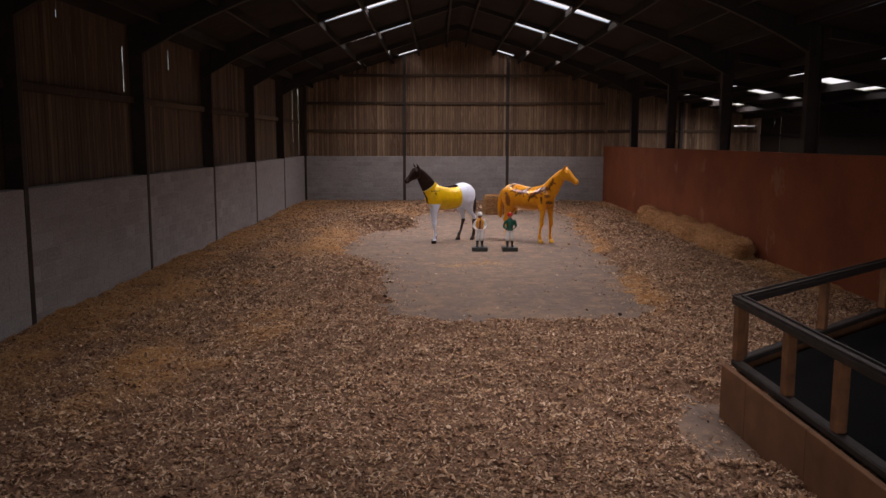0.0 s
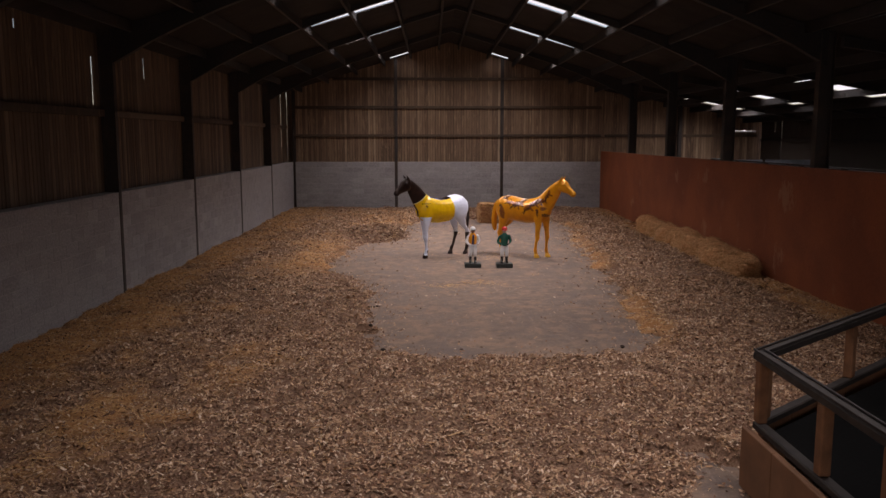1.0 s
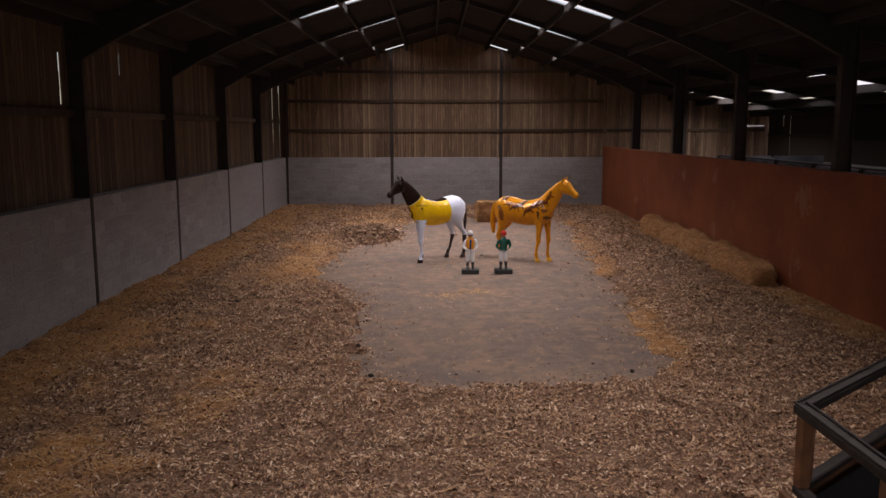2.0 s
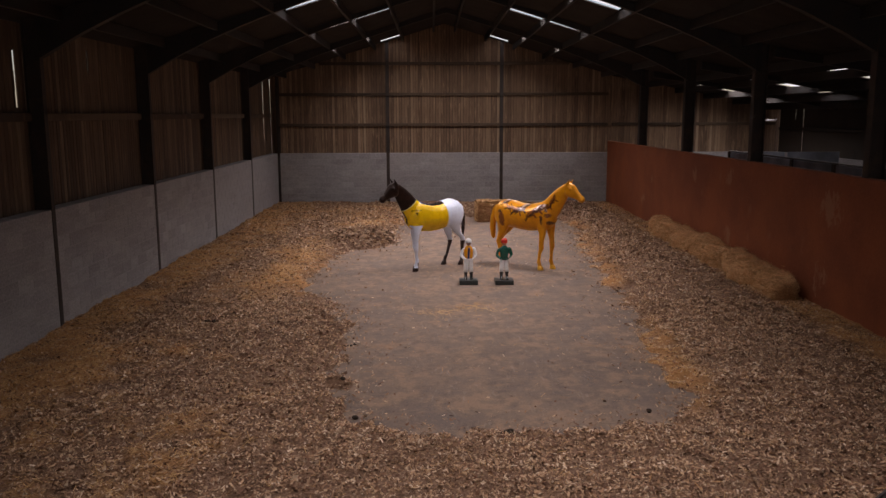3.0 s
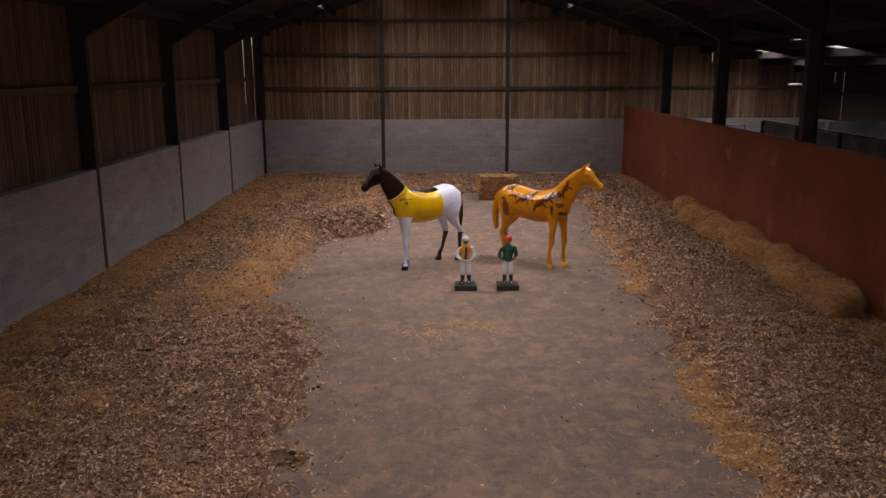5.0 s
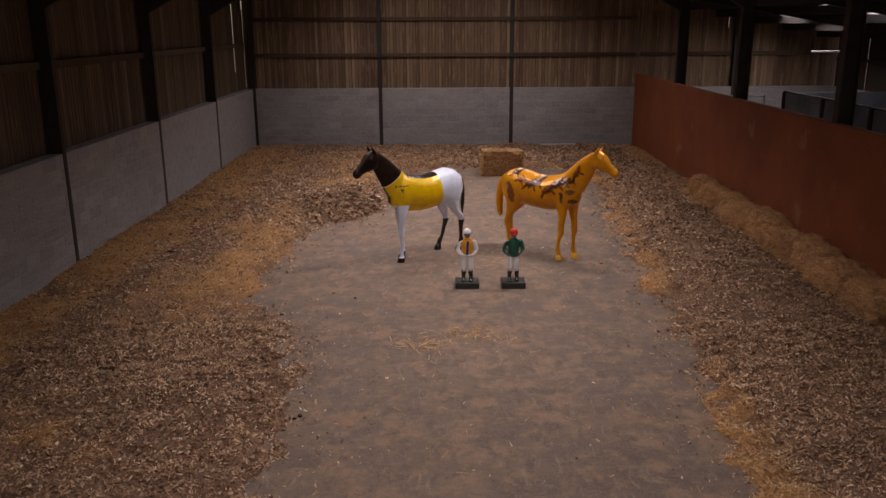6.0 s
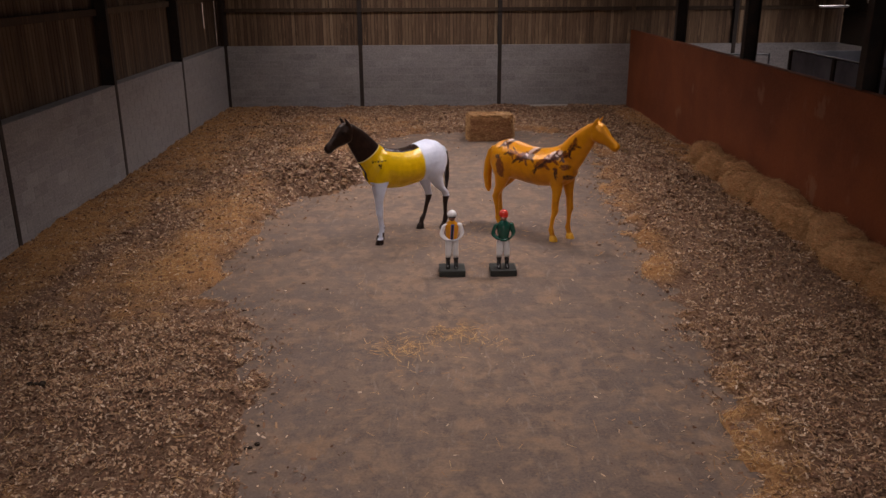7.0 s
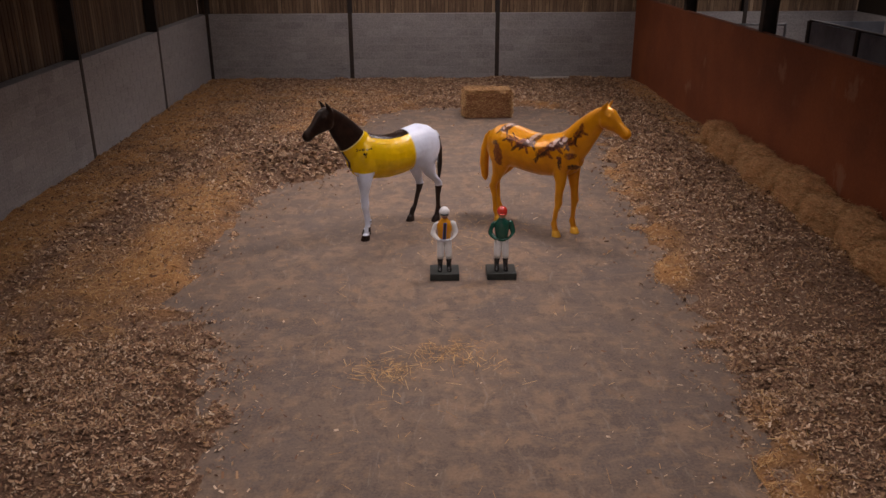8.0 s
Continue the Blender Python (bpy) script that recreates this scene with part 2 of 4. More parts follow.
def mat_horse_a():
    """Gloss paint: dark brown neck, yellow body, white quarters, dark lower hind legs."""
    n = Nodes("painted_statue_yellow")
    x, y, z = n.xyz()
    ay = n.math("ABSOLUTE", y)
    fine = n.noise(7, 4)
    yellow = n.mix(n.step(fine, 0.4, 0.7), (0.82, 0.50, 0.008), (0.72, 0.42, 0.006))
    brown = n.mix(n.step(fine, 0.35, 0.7), (0.013, 0.006, 0.0045), (0.027, 0.013, 0.009))
    white = n.mix(n.step(fine, 0.4, 0.75), (0.71, 0.78, 0.94), (0.63, 0.69, 0.85))

    def both(*m):
        out = m[0]
        for k in m[1:]:
            out = n.math("MULTIPLY", out, k)
        return out

    def over(v, lim, soft=0.004):
        return n.step(v, lim - soft, lim + soft)

    def under(v, lim, soft=0.004):
        return n.math("SUBTRACT", 1.0, over(v, lim, soft))

    rear = n.math("SUBTRACT", x, n.math("MULTIPLY", z, 0.1))
    neck = n.math("ADD", x, n.math("MULTIPLY", z, 1.548))
    piping = (0.80, 0.68, 0.28)
    col = n.mix(under(rear, -0.34), yellow, white)
    col = n.mix(both(over(rear, -0.348), under(rear, -0.328), over(z, 0.98)), col, piping)
    col = n.mix(both(over(x, 0.78), over(z, 1.05), under(ay, 0.035)), col, brown)
    strip = both(under(ay, 0.135), over(z, 1.40), over(x, -0.20), under(x, 0.50))
    col = n.mix(strip, col, brown)
    col = n.mix(both(over(neck, 3.12), under(neck, 3.16), over(z, 0.9)), col, piping)
    col = n.mix(both(over(neck, 3.15), over(z, 0.9)), col, brown)
    col = n.mix(both(under(z, 1.07), over(n.math("ADD", x, n.math("MULTIPLY", z, -0.3)), 0.19), over(ay, 0.035)), col, white)
    col = n.mix(both(under(z, 0.59), under(x, 0.0)), col, brown)
    col = n.mix(both(under(x, -0.875), under(z, 1.36)), col, brown)
    col = n.mix(both(under(z, 0.205), over(z, 0.13), over(x, 0.0), over(n.noise(9, 1), 0.5, 0.02)), col, brown)
    col = n.mix(under(z, 0.085), col, brown)
    # illegible script as small bars, and a small emblem below it on the flank
    marks = [(0.745, 0.775, 1.40, 1.445), (0.70, 0.735, 1.41, 1.43), (0.655, 0.69, 1.405, 1.44), (0.61, 0.645, 1.41, 1.43), (0.545, 0.60, 1.415, 1.435),
             (0.635, 0.69, 1.345, 1.38), (0.65, 0.675, 1.31, 1.35)]
    for x0, x1, z0, z1 in marks:
        col = n.mix(both(over(x, x0), under(x, x1), over(z, z0), under(z, z1), over(y, 0.08), over(n.noise(60, 2), 0.42, 0.04)), col, brown)
    mane = both(over(neck, 3.15), over(z, 0.9))
    rough = n.math("ADD", 0.24, n.math("MULTIPLY", mane, 0.07))
    rough = n.math("ADD", rough, n.math("MULTIPLY", under(rear, -0.34), 0.14))
    return n.done(col, rough, n.math("ADD", n.noise(5, 3), n.math("MULTIPLY", n.noise(22, 3), 0.25)), 0.012, spec=n.math("SUBTRACT", 0.42, n.math("MULTIPLY", mane, 0.24)))


def mat_horse_b():
    """Gloss orange paint with a band of dark, plum and white painted shapes."""
    n = Nodes("painted_statue_orange")
    x, y, z = n.xyz()
    fine = n.noise(5, 4)
    col = n.mix(n.step(fine, 0.35, 0.7), (0.74, 0.29, 0.006), (0.62, 0.225, 0.005))
    rag, broken = n.noise(36, 5, 0.72), n.noise(40, 4, 0.65)
    edge = n.math("MULTIPLY", n.math("SUBTRACT", rag, 0.5), 1.7)
    gaps = {k: n.math("ADD", 1 - k, n.math("MULTIPLY", n.step(broken, 0.42, 0.52), k)) for k in (0.3, 0.4, 0.55)}
    level = n.t.nodes.new("ShaderNodeCombineXYZ")
    n.link(x, level.inputs[0]), n.link(z, level.inputs[2])
    flat = level.outputs[0]
    dark, brown, plum, pale = (0.045, 0.012, 0.008), (0.17, 0.04, 0.010), (0.13, 0.028, 0.022), (0.52, 0.37, 0.33)

    def stroke(cx, cz, rx, rz, turn, tone, keep):
        """One brush stroke: an oval with a slightly uneven edge."""
        m = n.t.nodes.new("ShaderNodeMapping")
        m.vector_type = "TEXTURE"
        m.inputs["Location"].default_value, m.inputs["Rotation"].default_value, m.inputs["Scale"].default_value = (cx, 0, cz), (0, -radians(turn), 0), (rx, 1, rz)
        n.link(flat, m.inputs[0])
        span = n.t.nodes.new("ShaderNodeVectorMath")
        span.operation = "LENGTH"
        n.link(m.outputs[0], span.inputs[0])
        ink = n.step(n.math("ADD", span.outputs["Value"], edge), 1.0, 0.85)
        ink = n.math("MULTIPLY", ink, gaps[keep])
        return n.mix(ink, col, tone)

    # running groups of plain strokes: x, z, size, tilt, main tone, pale dab or not
    groups = [(-0.46, 1.53, 0.80, 5, dark, 1), (-0.30, 1.40, 0.75, -15, brown, 0), (-0.08, 1.36, 1.15, 5, plum, 0), (0.03, 1.40, 1.1, 12, dark, 1),
              (0.30, 1.29, 1.15, 26, brown, 0), (0.45, 1.40, 1.15, 20, plum, 1), (0.58, 1.45, 0.9, 10, dark, 1), (0.70, 1.47, 0.7, 25, brown, 0), (0.80, 1.62, 0.95, 48, brown, 0)]
    for cx, cz, k, lean, tone, dab in groups:
        c, s = math.cos(radians(lean)), math.sin(radians(lean))
        for ox, oz, rx, rz, turn, ink in ((0.0, 0.0, 0.10, 0.050, 0, tone), (0.095, 0.04, 0.06, 0.030, 30, tone),
                                          (-0.11, -0.05, 0.065, 0.018, 42, dark), (0.075, -0.07, 0.055, 0.017, -60, tone), (-0.01, -0.015, 0.07, 0.016, 12, dark)):
            col = stroke(cx + k * (ox * c - oz * s), cz + k * (ox * s + oz * c), rx * k * 1.15, rz * k * 1.3, turn + lean, ink, 0.4)
        if dab:
            col = stroke(cx + 0.02 * k, cz + 0.06 * k, 0.055 * k, 0.032 * k, lean + 25, pale, 0.3)
            col = stroke(cx - 0.03 * k, cz + 0.005 * k, 0.04 * k, 0.016 * k, lean - 30, pale, 0.55)
    for at in ((-0.50, 1.14, 0.085, 0.20, 8, brown, 0.3), (-0.56, 1.32, 0.05, 0.04, 0, dark, 0.4), (-0.27, 1.465, 0.07, 0.009, -35, dark, 0.3),
               (0.57, 1.18, 0.035, 0.12, 0, dark, 0.55), (0.56, 1.24, 0.05, 0.03, 0, plum, 0.4), (0.71, 1.28, 0.075, 0.05, 0, brown, 0.4),
               (0.74, 1.11, 0.065, 0.045, 0, dark, 0.4), (0.20, 1.20, 0.09, 0.010, 40, dark, 0.3)):
        col = stroke(*at)
    # hooves in a lighter yellow: their golden glint is painted on
    col = n.mix(n.math("SUBTRACT", 1.0, n.step(z, 0.09, 0.10)), col, (0.86, 0.44, 0.05))
    return n.done(col, 0.29, n.math("ADD", n.noise(5, 3), n.math("MULTIPLY", n.noise(22, 3), 0.3)), 0.014, metal=0.15, coat=0.04)


M = {
    "block": mat_block(), "mortar": mat_mortar(), "board": mat_board("boarding", 1.42), "board_west": mat_board("shaded_side_boarding", 0.82), "board_out": mat_board("shaded_outer_boarding", 0.3), "board_dim": mat_board("shaded_aisle_boarding", 0.12),
    # steel under the roof is a darker copy, with shade put in its colour
    "steel": mat_steel("dark_steel", (0.021, 0.0135, 0.0115), (0.042, 0.023, 0.015)), "shaded_roof_steel": mat_steel("shaded_roof_steel", (0.008, 0.0065, 0.006), (0.018, 0.010, 0.007)), "rail_dark": mat_board("gable_rail_timber", 0.5),
    "sheet": mat_plain("shaded_fibre_cement", (0.026, 0.02, 0.017), 0.9, 0.3, 2), "floor": mat_floor(), "litter": mat_litter(), "chip": mat_chip(), "chip_dark": mat_chip("damp_wood_chip", 0.8),
    "straw": mat_straw(), "tuft": mat_straw("bale_tuft", ((0.0, (0.38, 0.20, 0.084)), (0.5, (0.62, 0.365, 0.168)), (1.0, (0.79, 0.53, 0.28)))), "bale": mat_bale("bale_straw", 1.28, 0.92), "bale_firm": mat_bale("shaded_bale_straw", 0.54, 0.74), "bale_top": mat_plain("pale_straw", (0.33, 0.18, 0.078), 0.9, 0.45, 24), "red": mat_red(), "horse_a": mat_horse_a(), "horse_b": mat_horse_b(),
    "galv": mat_plain("galvanised", (0.22, 0.23, 0.25), 0.6, 0.3, 5, 0.4),
    "panel": mat_plain("pen_panel", (0.21, 0.225, 0.265), 0.75, 0.35, 1.5), "ply": mat_plain("orange_ply", (0.21, 0.098, 0.049), 0.75, 0.25, 3),
    "post": mat_plain("stained_post", (0.20, 0.088, 0.04), 0.75, 0.3, 7), "rail": mat_plain("black_rail", (0.024, 0.019, 0.017), 0.65, 0.4, 9),
    "mat": mat_rubber(), "dung": mat_plain("dung", (0.035, 0.022, 0.014), 0.95, 0.4, 30),
    "white": mat_silks("white_paint", (0.83, 0.83, 0.85)), "black": mat_silks("black_paint", (0.012, 0.011, 0.012)),
    "orange": mat_silks("orange_silk", (0.75, 0.30, 0.02)), "blue": mat_silks("blue_sash", (0.03, 0.07, 0.50)),
    "green": mat_silks("green_silk", (0.003, 0.075, 0.052)), "redcap": mat_silks("red_cap", (0.62, 0.035, 0.02)), "skin": mat_silks("face_paint", (0.42, 0.20, 0.13)),
    "plinth": mat_plain("plinth", (0.016, 0.021, 0.02), 0.5, 0.4, 12),
    "pale": mat_plain("pale_timber", (0.48, 0.43, 0.38), 0.8, 0.25, 9),
}


def mat_grp():
    n = Nodes("rooflight_sheet")
    tr = n.t.nodes.new("ShaderNodeBsdfTranslucent")
    tr.inputs[0].default_value = (0.85, 0.88, 0.9, 1)
    out = n.t.nodes["Material Output"]
    n.link(tr.outputs[0], out.inputs[0])
    return n.mat


M["grp"] = mat_grp()


# ---- mesh helpers ----
def link_mesh(name, bm, mats, parent=None, smooth=False):
    me = bpy.data.meshes.new(name)
    bm.normal_update()
    bm.to_mesh(me)
    bm.free()
    for m in mats if isinstance(mats, (list, tuple)) else [mats]:
        me.materials.append(m)
    if smooth:
        me.polygons.foreach_set("use_smooth", [True] * len(me.polygons))
    ob = new(name, me)
    ob.parent = parent
    return ob


def part(name, bm, material, parent, label="", smooth=False):
    ob = link_mesh(name, bm, material, parent, smooth)
    return tagged(ob, label=label)


def thing(name, m, label, category, group="", kind=""):
    ob = new(name)
    ob.matrix_basis = m
    return tagged(ob, label, category, group, kind)


def box(bm, lo, hi, bevel=0.0, m=None, index=0):
    """A box from corner lo to corner hi, with cut edges."""
    made = bmesh.ops.create_cube(bm, size=1.0)
    verts = made["verts"]
    size = [b - a for a, b in zip(lo, hi)]
    mid = [(a + b) / 2 for a, b in zip(lo, hi)]
    for v in verts:
        v.co = Vector([c * s + d for c, s, d in zip(v.co, size, mid)])
    faces = list({f for v in verts for f in v.link_faces})
    if bevel:
        cut = bmesh.ops.bevel(bm, geom=list({e for v in verts for e in v.link_edges}), offset=bevel, segments=1, affect="EDGES")
        faces = list({*cut["faces"], *[f for f in faces if f.is_valid]})
        verts = list({v for f in faces for v in f.verts})
    for f in faces:
        f.material_index = index
    if m is not None:
        bmesh.ops.transform(bm, matrix=m, verts=verts)
    return bm


def one_box(lo, hi, bevel=0.0, m=None):
    return box(bmesh.new(), lo, hi, bevel, m)


def loft(bm, rings, seg=12, index=0, cap=True):
    """A tube through rings of (centre, u, v): u and v are the half axes."""
    loops = []
    for c, u, v in rings:
        c, u, v = Vector(c), Vector(u), Vector(v)
        loops.append([bm.verts.new(c + u * math.cos(2 * math.pi * k / seg) + v * math.sin(2 * math.pi * k / seg)) for k in range(seg)])
    for a, b in zip(loops, loops[1:]):
        for k in range(seg):
            f = bm.faces.new((a[k], a[(k + 1) % seg], b[(k + 1) % seg], b[k]))
            f.material_index = index
    if cap:
        for loop, flip in ((loops[0], True), (loops[-1], False)):
            f = bm.faces.new(loop[::-1] if flip else loop)
            f.material_index = index
    return bm


def i_beam(length, depth, width, web=0.012, flange=0.016):
    """An upright rolled section: the web runs along x, from 0 to depth."""
    bm = bmesh.new()
    box(bm, (0, -width / 2, 0), (flange, width / 2, length), 0.003)
    box(bm, (depth - flange, -width / 2, 0), (depth, width / 2, length), 0.003)
    box(bm, (flange, -web / 2, 0), (depth - flange, web / 2, length))
    return bm


def instance(name, data, parent, m):
    ob = new(name, data)
    ob.parent = parent
    ob.matrix_basis = m
    return ob


def quads(name, pts, mat, attr=None):
    """One mesh of loose four-sided pieces from an array of shape (n, 4, 3)."""
    n = len(pts)
    me = bpy.data.meshes.new(name)
    me.vertices.add(4 * n), me.loops.add(4 * n), me.polygons.add(n)
    me.vertices.foreach_set("co", pts.astype(np.float32).ravel())
    me.loops.foreach_set("vertex_index", np.arange(4 * n, dtype=np.int32))
    me.polygons.foreach_set("loop_start", np.arange(0, 4 * n, 4, dtype=np.int32))
    me.polygons.foreach_set("loop_total", np.full(n, 4, dtype=np.int32))
    me.update(calc_edges=True)
    me.materials.append(mat)
    return new(name, me)


# ---- ground and litter ----
BARE = [(-0.5, 10.68), (0.2, 10.5), (1.06, 10.45), (2.1, 10.6), (3.2, 11.2), (3.5, 11.8), (3.5, 12.6), (3.75, 14.5), (3.8, 16.2), (3.85, 17.8),
        (4.1, 20.0), (4.25, 22.0), (4.4, 24.6), (4.85, 27.1), (4.75, 28.6), (4.3, 30.2), (3.4, 30.5), (1.45, 30.6), (-0.05, 30.2), (-0.9, 28.7),
        (-0.95, 26.0), (-1.0, 24.5), (-1.66, 23.7), (-2.25, 23.2), (-2.3, 21.5), (-2.4, 20.2), (-2.55, 18.6), (-2.35, 17.65), (-1.75, 17.25), (-1.55, 16.4),
        (-1.4, 15.5), (-1.25, 14.9), (-1.1, 14.2), (-1.05, 13.5), (-1.19, 12.7), (-0.9, 11.54), (-0.7, 11.05)]
STEP = 0.08
GX, GY = np.arange(XL, XR + 0.001, STEP), np.arange(YS, YN + 0.001, STEP)
PX, PY = np.meshgrid(GX, GY)


def smooth_noise(shape, cells, seed):
    """Soft random values over the floor grid, from a coarse lattice."""
    rng = np.random.default_rng(seed)
    ny, nx = int(shape[0] * STEP / cells) + 3, int(shape[1] * STEP / cells) + 3
    g = rng.random((ny, nx))
    fy, fx = np.arange(shape[0]) * STEP / cells, np.arange(shape[1]) * STEP / cells
    iy, ix = fy.astype(int), fx.astype(int)
    ty, tx = (fy - iy)[:, None], (fx - ix)[None, :]
    ty, tx = ty * ty * (3 - 2 * ty), tx * tx * (3 - 2 * tx)
    a, b = g[np.ix_(iy, ix)], g[np.ix_(iy, ix + 1)]
    c, d = g[np.ix_(iy + 1, ix)], g[np.ix_(iy + 1, ix + 1)]
    return (a * (1 - tx) + b * tx) * (1 - ty) + (c * (1 - tx) + d * tx) * ty


def signed_gap(px, py, ring):
    """Distance to a closed outline, negative inside."""
    best, inside = np.full(px.shape, 1e9), np.zeros(px.shape, bool)
    for (ax, ay), (bx, by) in zip(ring, ring[1:] + ring[:1]):
        dx, dy = bx - ax, by - ay
        k = np.clip(((px - ax) * dx + (py - ay) * dy) / (dx * dx + dy * dy), 0, 1)
        best = np.minimum(best, np.hypot(px - ax - k * dx, py - ay - k * dy))
        if ay != by:
            inside ^= ((ay > py) != (by > py)) & (px < ax + (py - ay) * dx / dy)
    return np.where(inside, -best, best)


def ramp01(v, a, b):
    k = np.clip((v - a) / (b - a), 0, 1)
    return k * k * (3 - 2 * k)


N1, N2, N3 = smooth_noise(PX.shape, 1.3, 1), smooth_noise(PX.shape, 0.45, 2), smooth_noise(PX.shape, 0.18, 3)
SWEPT = (np.hypot((PX - 2.58) / 0.36, (PY - 6.2) / 0.95) - 1) * 0.36   # bare strip beside the railed box
GAP = np.minimum(signed_gap(PX, PY, BARE), SWEPT) + (N1 - 0.5) * 0.15 + (N2 - 0.5) * 0.3 + (N3 - 0.5) * 0.4
DEPTH = ramp01(GAP, -0.02, 0.35) * (0.025 + 0.05 * N1 + 0.05 * N2 + 0.06 * N3)


def blob(x, y, rx, ry):
    return np.clip(1.25 - np.hypot((PX - x) / rx, (PY - y) / ry), 0, 1)


STRAWY = np.maximum.reduce([
    1.15 - ramp01(PX, XL + 0.4, XL + 2.4) * 1.15, blob(-3.15, 20.3, 0.95, 3.5) * 1.25, blob(-4.1, 23.0, 1.4, 6.5) * 0.95, blob(-2.6, 29.2, 3.4, 3.6) * 0.8, blob(-3.7, 8.6, 0.7, 1.6) * 0.75, blob(-3.7, 11.0, 1.9, 6.0) * 0.42,
    blob(-3.65, 13.5, 0.55, 0.9) * 0.8, blob(-4.8, 13.6, 1.0, 3.0) * 0.95,
    np.where((PX > 3) & (PY > 10.8), 1.15 - np.abs(GAP - 0.18) / 0.38, 0) * (0.6 + (1 - N1) * 0.26), ramp01(PX, XR - 1.15, XR - 0.5) * ramp01(PY, 11, 13)])
STRAWY = np.clip(STRAWY - 0.2 + ((N1 - 0.5) * 1.1 + (N2 - 0.5) * 1.0 + (N3 - 0.5) * 0.9) * (0.25 + 0.75 * ramp01(STRAWY, 0.0, 0.3)), 0, 1)
DAMP = np.maximum(blob(-1.80, 25.2, 1.05, 1.75) * 0.7, blob(-2.2, 15.3, 1.1, 1.9) * 0.5)
DARK = np.maximum(blob(-1.80, 25.2, 1.05, 1.75), blob(-2.2, 15.3, 1.1, 1.9))
STREAK = np.exp(-((PX + 4.5 - (PY - 17) * 0.075 + (N1 - 0.5) * 0.7) / 0.36) ** 2) * ramp01(PY, 14.5, 16.5) * (1 - ramp01(PY, 27, 31))   # chips between two bands of straw
STRAWY = np.clip(STRAWY - DARK * 1.2 - STREAK * (0.35 + 0.9 * N2), 0, 1)
DEPTH = DEPTH + (DARK * 0.05 + blob(-1.80, 25.2, 1.05, 1.75) * (0.06 + 0.12 * N3)) * (GAP > 0)


def grid_mesh(name, mask):
    """The litter bed, wherever mask holds, as one sheet."""
    idx = np.full(PX.shape, -1)
    quad = mask[:-1, :-1] | mask[1:, :-1] | mask[:-1, 1:] | mask[1:, 1:]
    use = np.zeros(PX.shape, bool)
    for a, b in ((0, 0), (1, 0), (0, 1), (1, 1)):
        use[a:use.shape[0] - 1 + a, b:use.shape[1] - 1 + b] |= quad
    idx[use] = np.arange(use.sum())
    z = np.where(mask, DEPTH, -0.012)
    v = np.stack([PX[use], PY[use], z[use]], 1)
    f = np.stack([idx[:-1, :-1][quad], idx[:-1, 1:][quad], idx[1:, 1:][quad], idx[1:, :-1][quad]], 1)
    me = bpy.data.meshes.new(name)
    me.from_pydata(v.tolist(), [], f.tolist())
    me.attributes.new("straw", "FLOAT", "POINT").data.foreach_set("value", STRAWY[use].astype(np.float32))
    me.attributes.new("damp", "FLOAT", "POINT").data.foreach_set("value", np.clip(DAMP, 0, 1)[use].astype(np.float32))
    me.polygons.foreach_set("use_smooth", [True] * len(me.polygons))
    me.materials.append(M["litter"])
    return new(name, me)


def sample(field, x, y):
    return field[np.clip(((y - YS) / STEP).round().astype(int), 0, field.shape[0] - 1), np.clip(((x - XL) / STEP).round().astype(int), 0, field.shape[1] - 1)]


def flakes(rng, x, y, z, length, width, tilt):
    """Four-sided flakes of random heading, laid at (x, y, z)."""
    n = len(x)
    a = rng.random(n) * 2 * np.pi
    u = np.stack([np.cos(a), np.sin(a), rng.normal(0, tilt, n)], 1) * (length / 2)[:, None]
    w = np.stack([-np.sin(a), np.cos(a), rng.normal(0, tilt * 1.6, n)], 1) * (width / 2)[:, None]
    c = np.stack([x, y, z], 1)
    return np.stack([c - u - w, c + u - w * 0.7, c + u * 0.9 + w, c - u * 0.8 + w], 1)


def scatter(seed, count, near):
    """Places on the floor, denser towards the near end of the barn."""
    rng = np.random.default_rng(seed)
    y = np.where(rng.random(count) < near, rng.uniform(1.0, 17.0, count), rng.uniform(15.0, YN - 0.1, count))
    return rng, rng.uniform(XL + 0.02, XR - 0.15, count), y


floor = link_mesh("floor", one_box((XL - 0.4, YS - 0.3, -0.25), (XE + 0.3, YN + 0.4, 0.0)), M["floor"])
tagged(floor, "grey concrete barn floor, dusty, with brown sweepings", "floor", kind="structure")
ground = link_mesh("ground", one_box((-400, -400, -0.6), (400, 400, -0.26)), M["floor"])
tagged(ground, "plain earth round the barn", "ground", kind="structure")
bed = grid_mesh("litter_bed", GAP > 0.0)
tagged(bed, "uneven bed of brown wood chips with yellow straw", "litter", kind="stuff")

rng, cx, cy = scatter(11, 840000, 0.62)
g, s = sample(GAP, cx, cy), sample(STRAWY, cx, cy)
keep = ((g > -0.03) | (rng.random(len(cx)) < 0.3 * np.exp(np.minimum(g, 0) * 6) + 0.03 * np.exp(np.minimum(g, 0) * 1.6)) | (rng.random(len(cx)) < 0.0012)) & (rng.random(len(cx)) > s * 0.75) & (rng.random(len(cx)) < 0.35 + 0.9 * sample(N3, cx, cy))
cx, cy = cx[keep], cy[keep]
k = len(cx)
cz = np.maximum(sample(np.where(GAP > 0, DEPTH, 0), cx, cy), 0) + rng.uniform(0.004, 0.022, k)
size = np.where(rng.random(k) < 0.2, 1.7, 1.15)
wet = sample(blob(-1.80, 25.2, 1.05, 1.75), cx, cy) > rng.uniform(0.15, 0.5, k)
size = size * np.where(wet, 1.5, 1.0) * (1 + 0.55 * ramp01(cy, 15.0, 26.0))
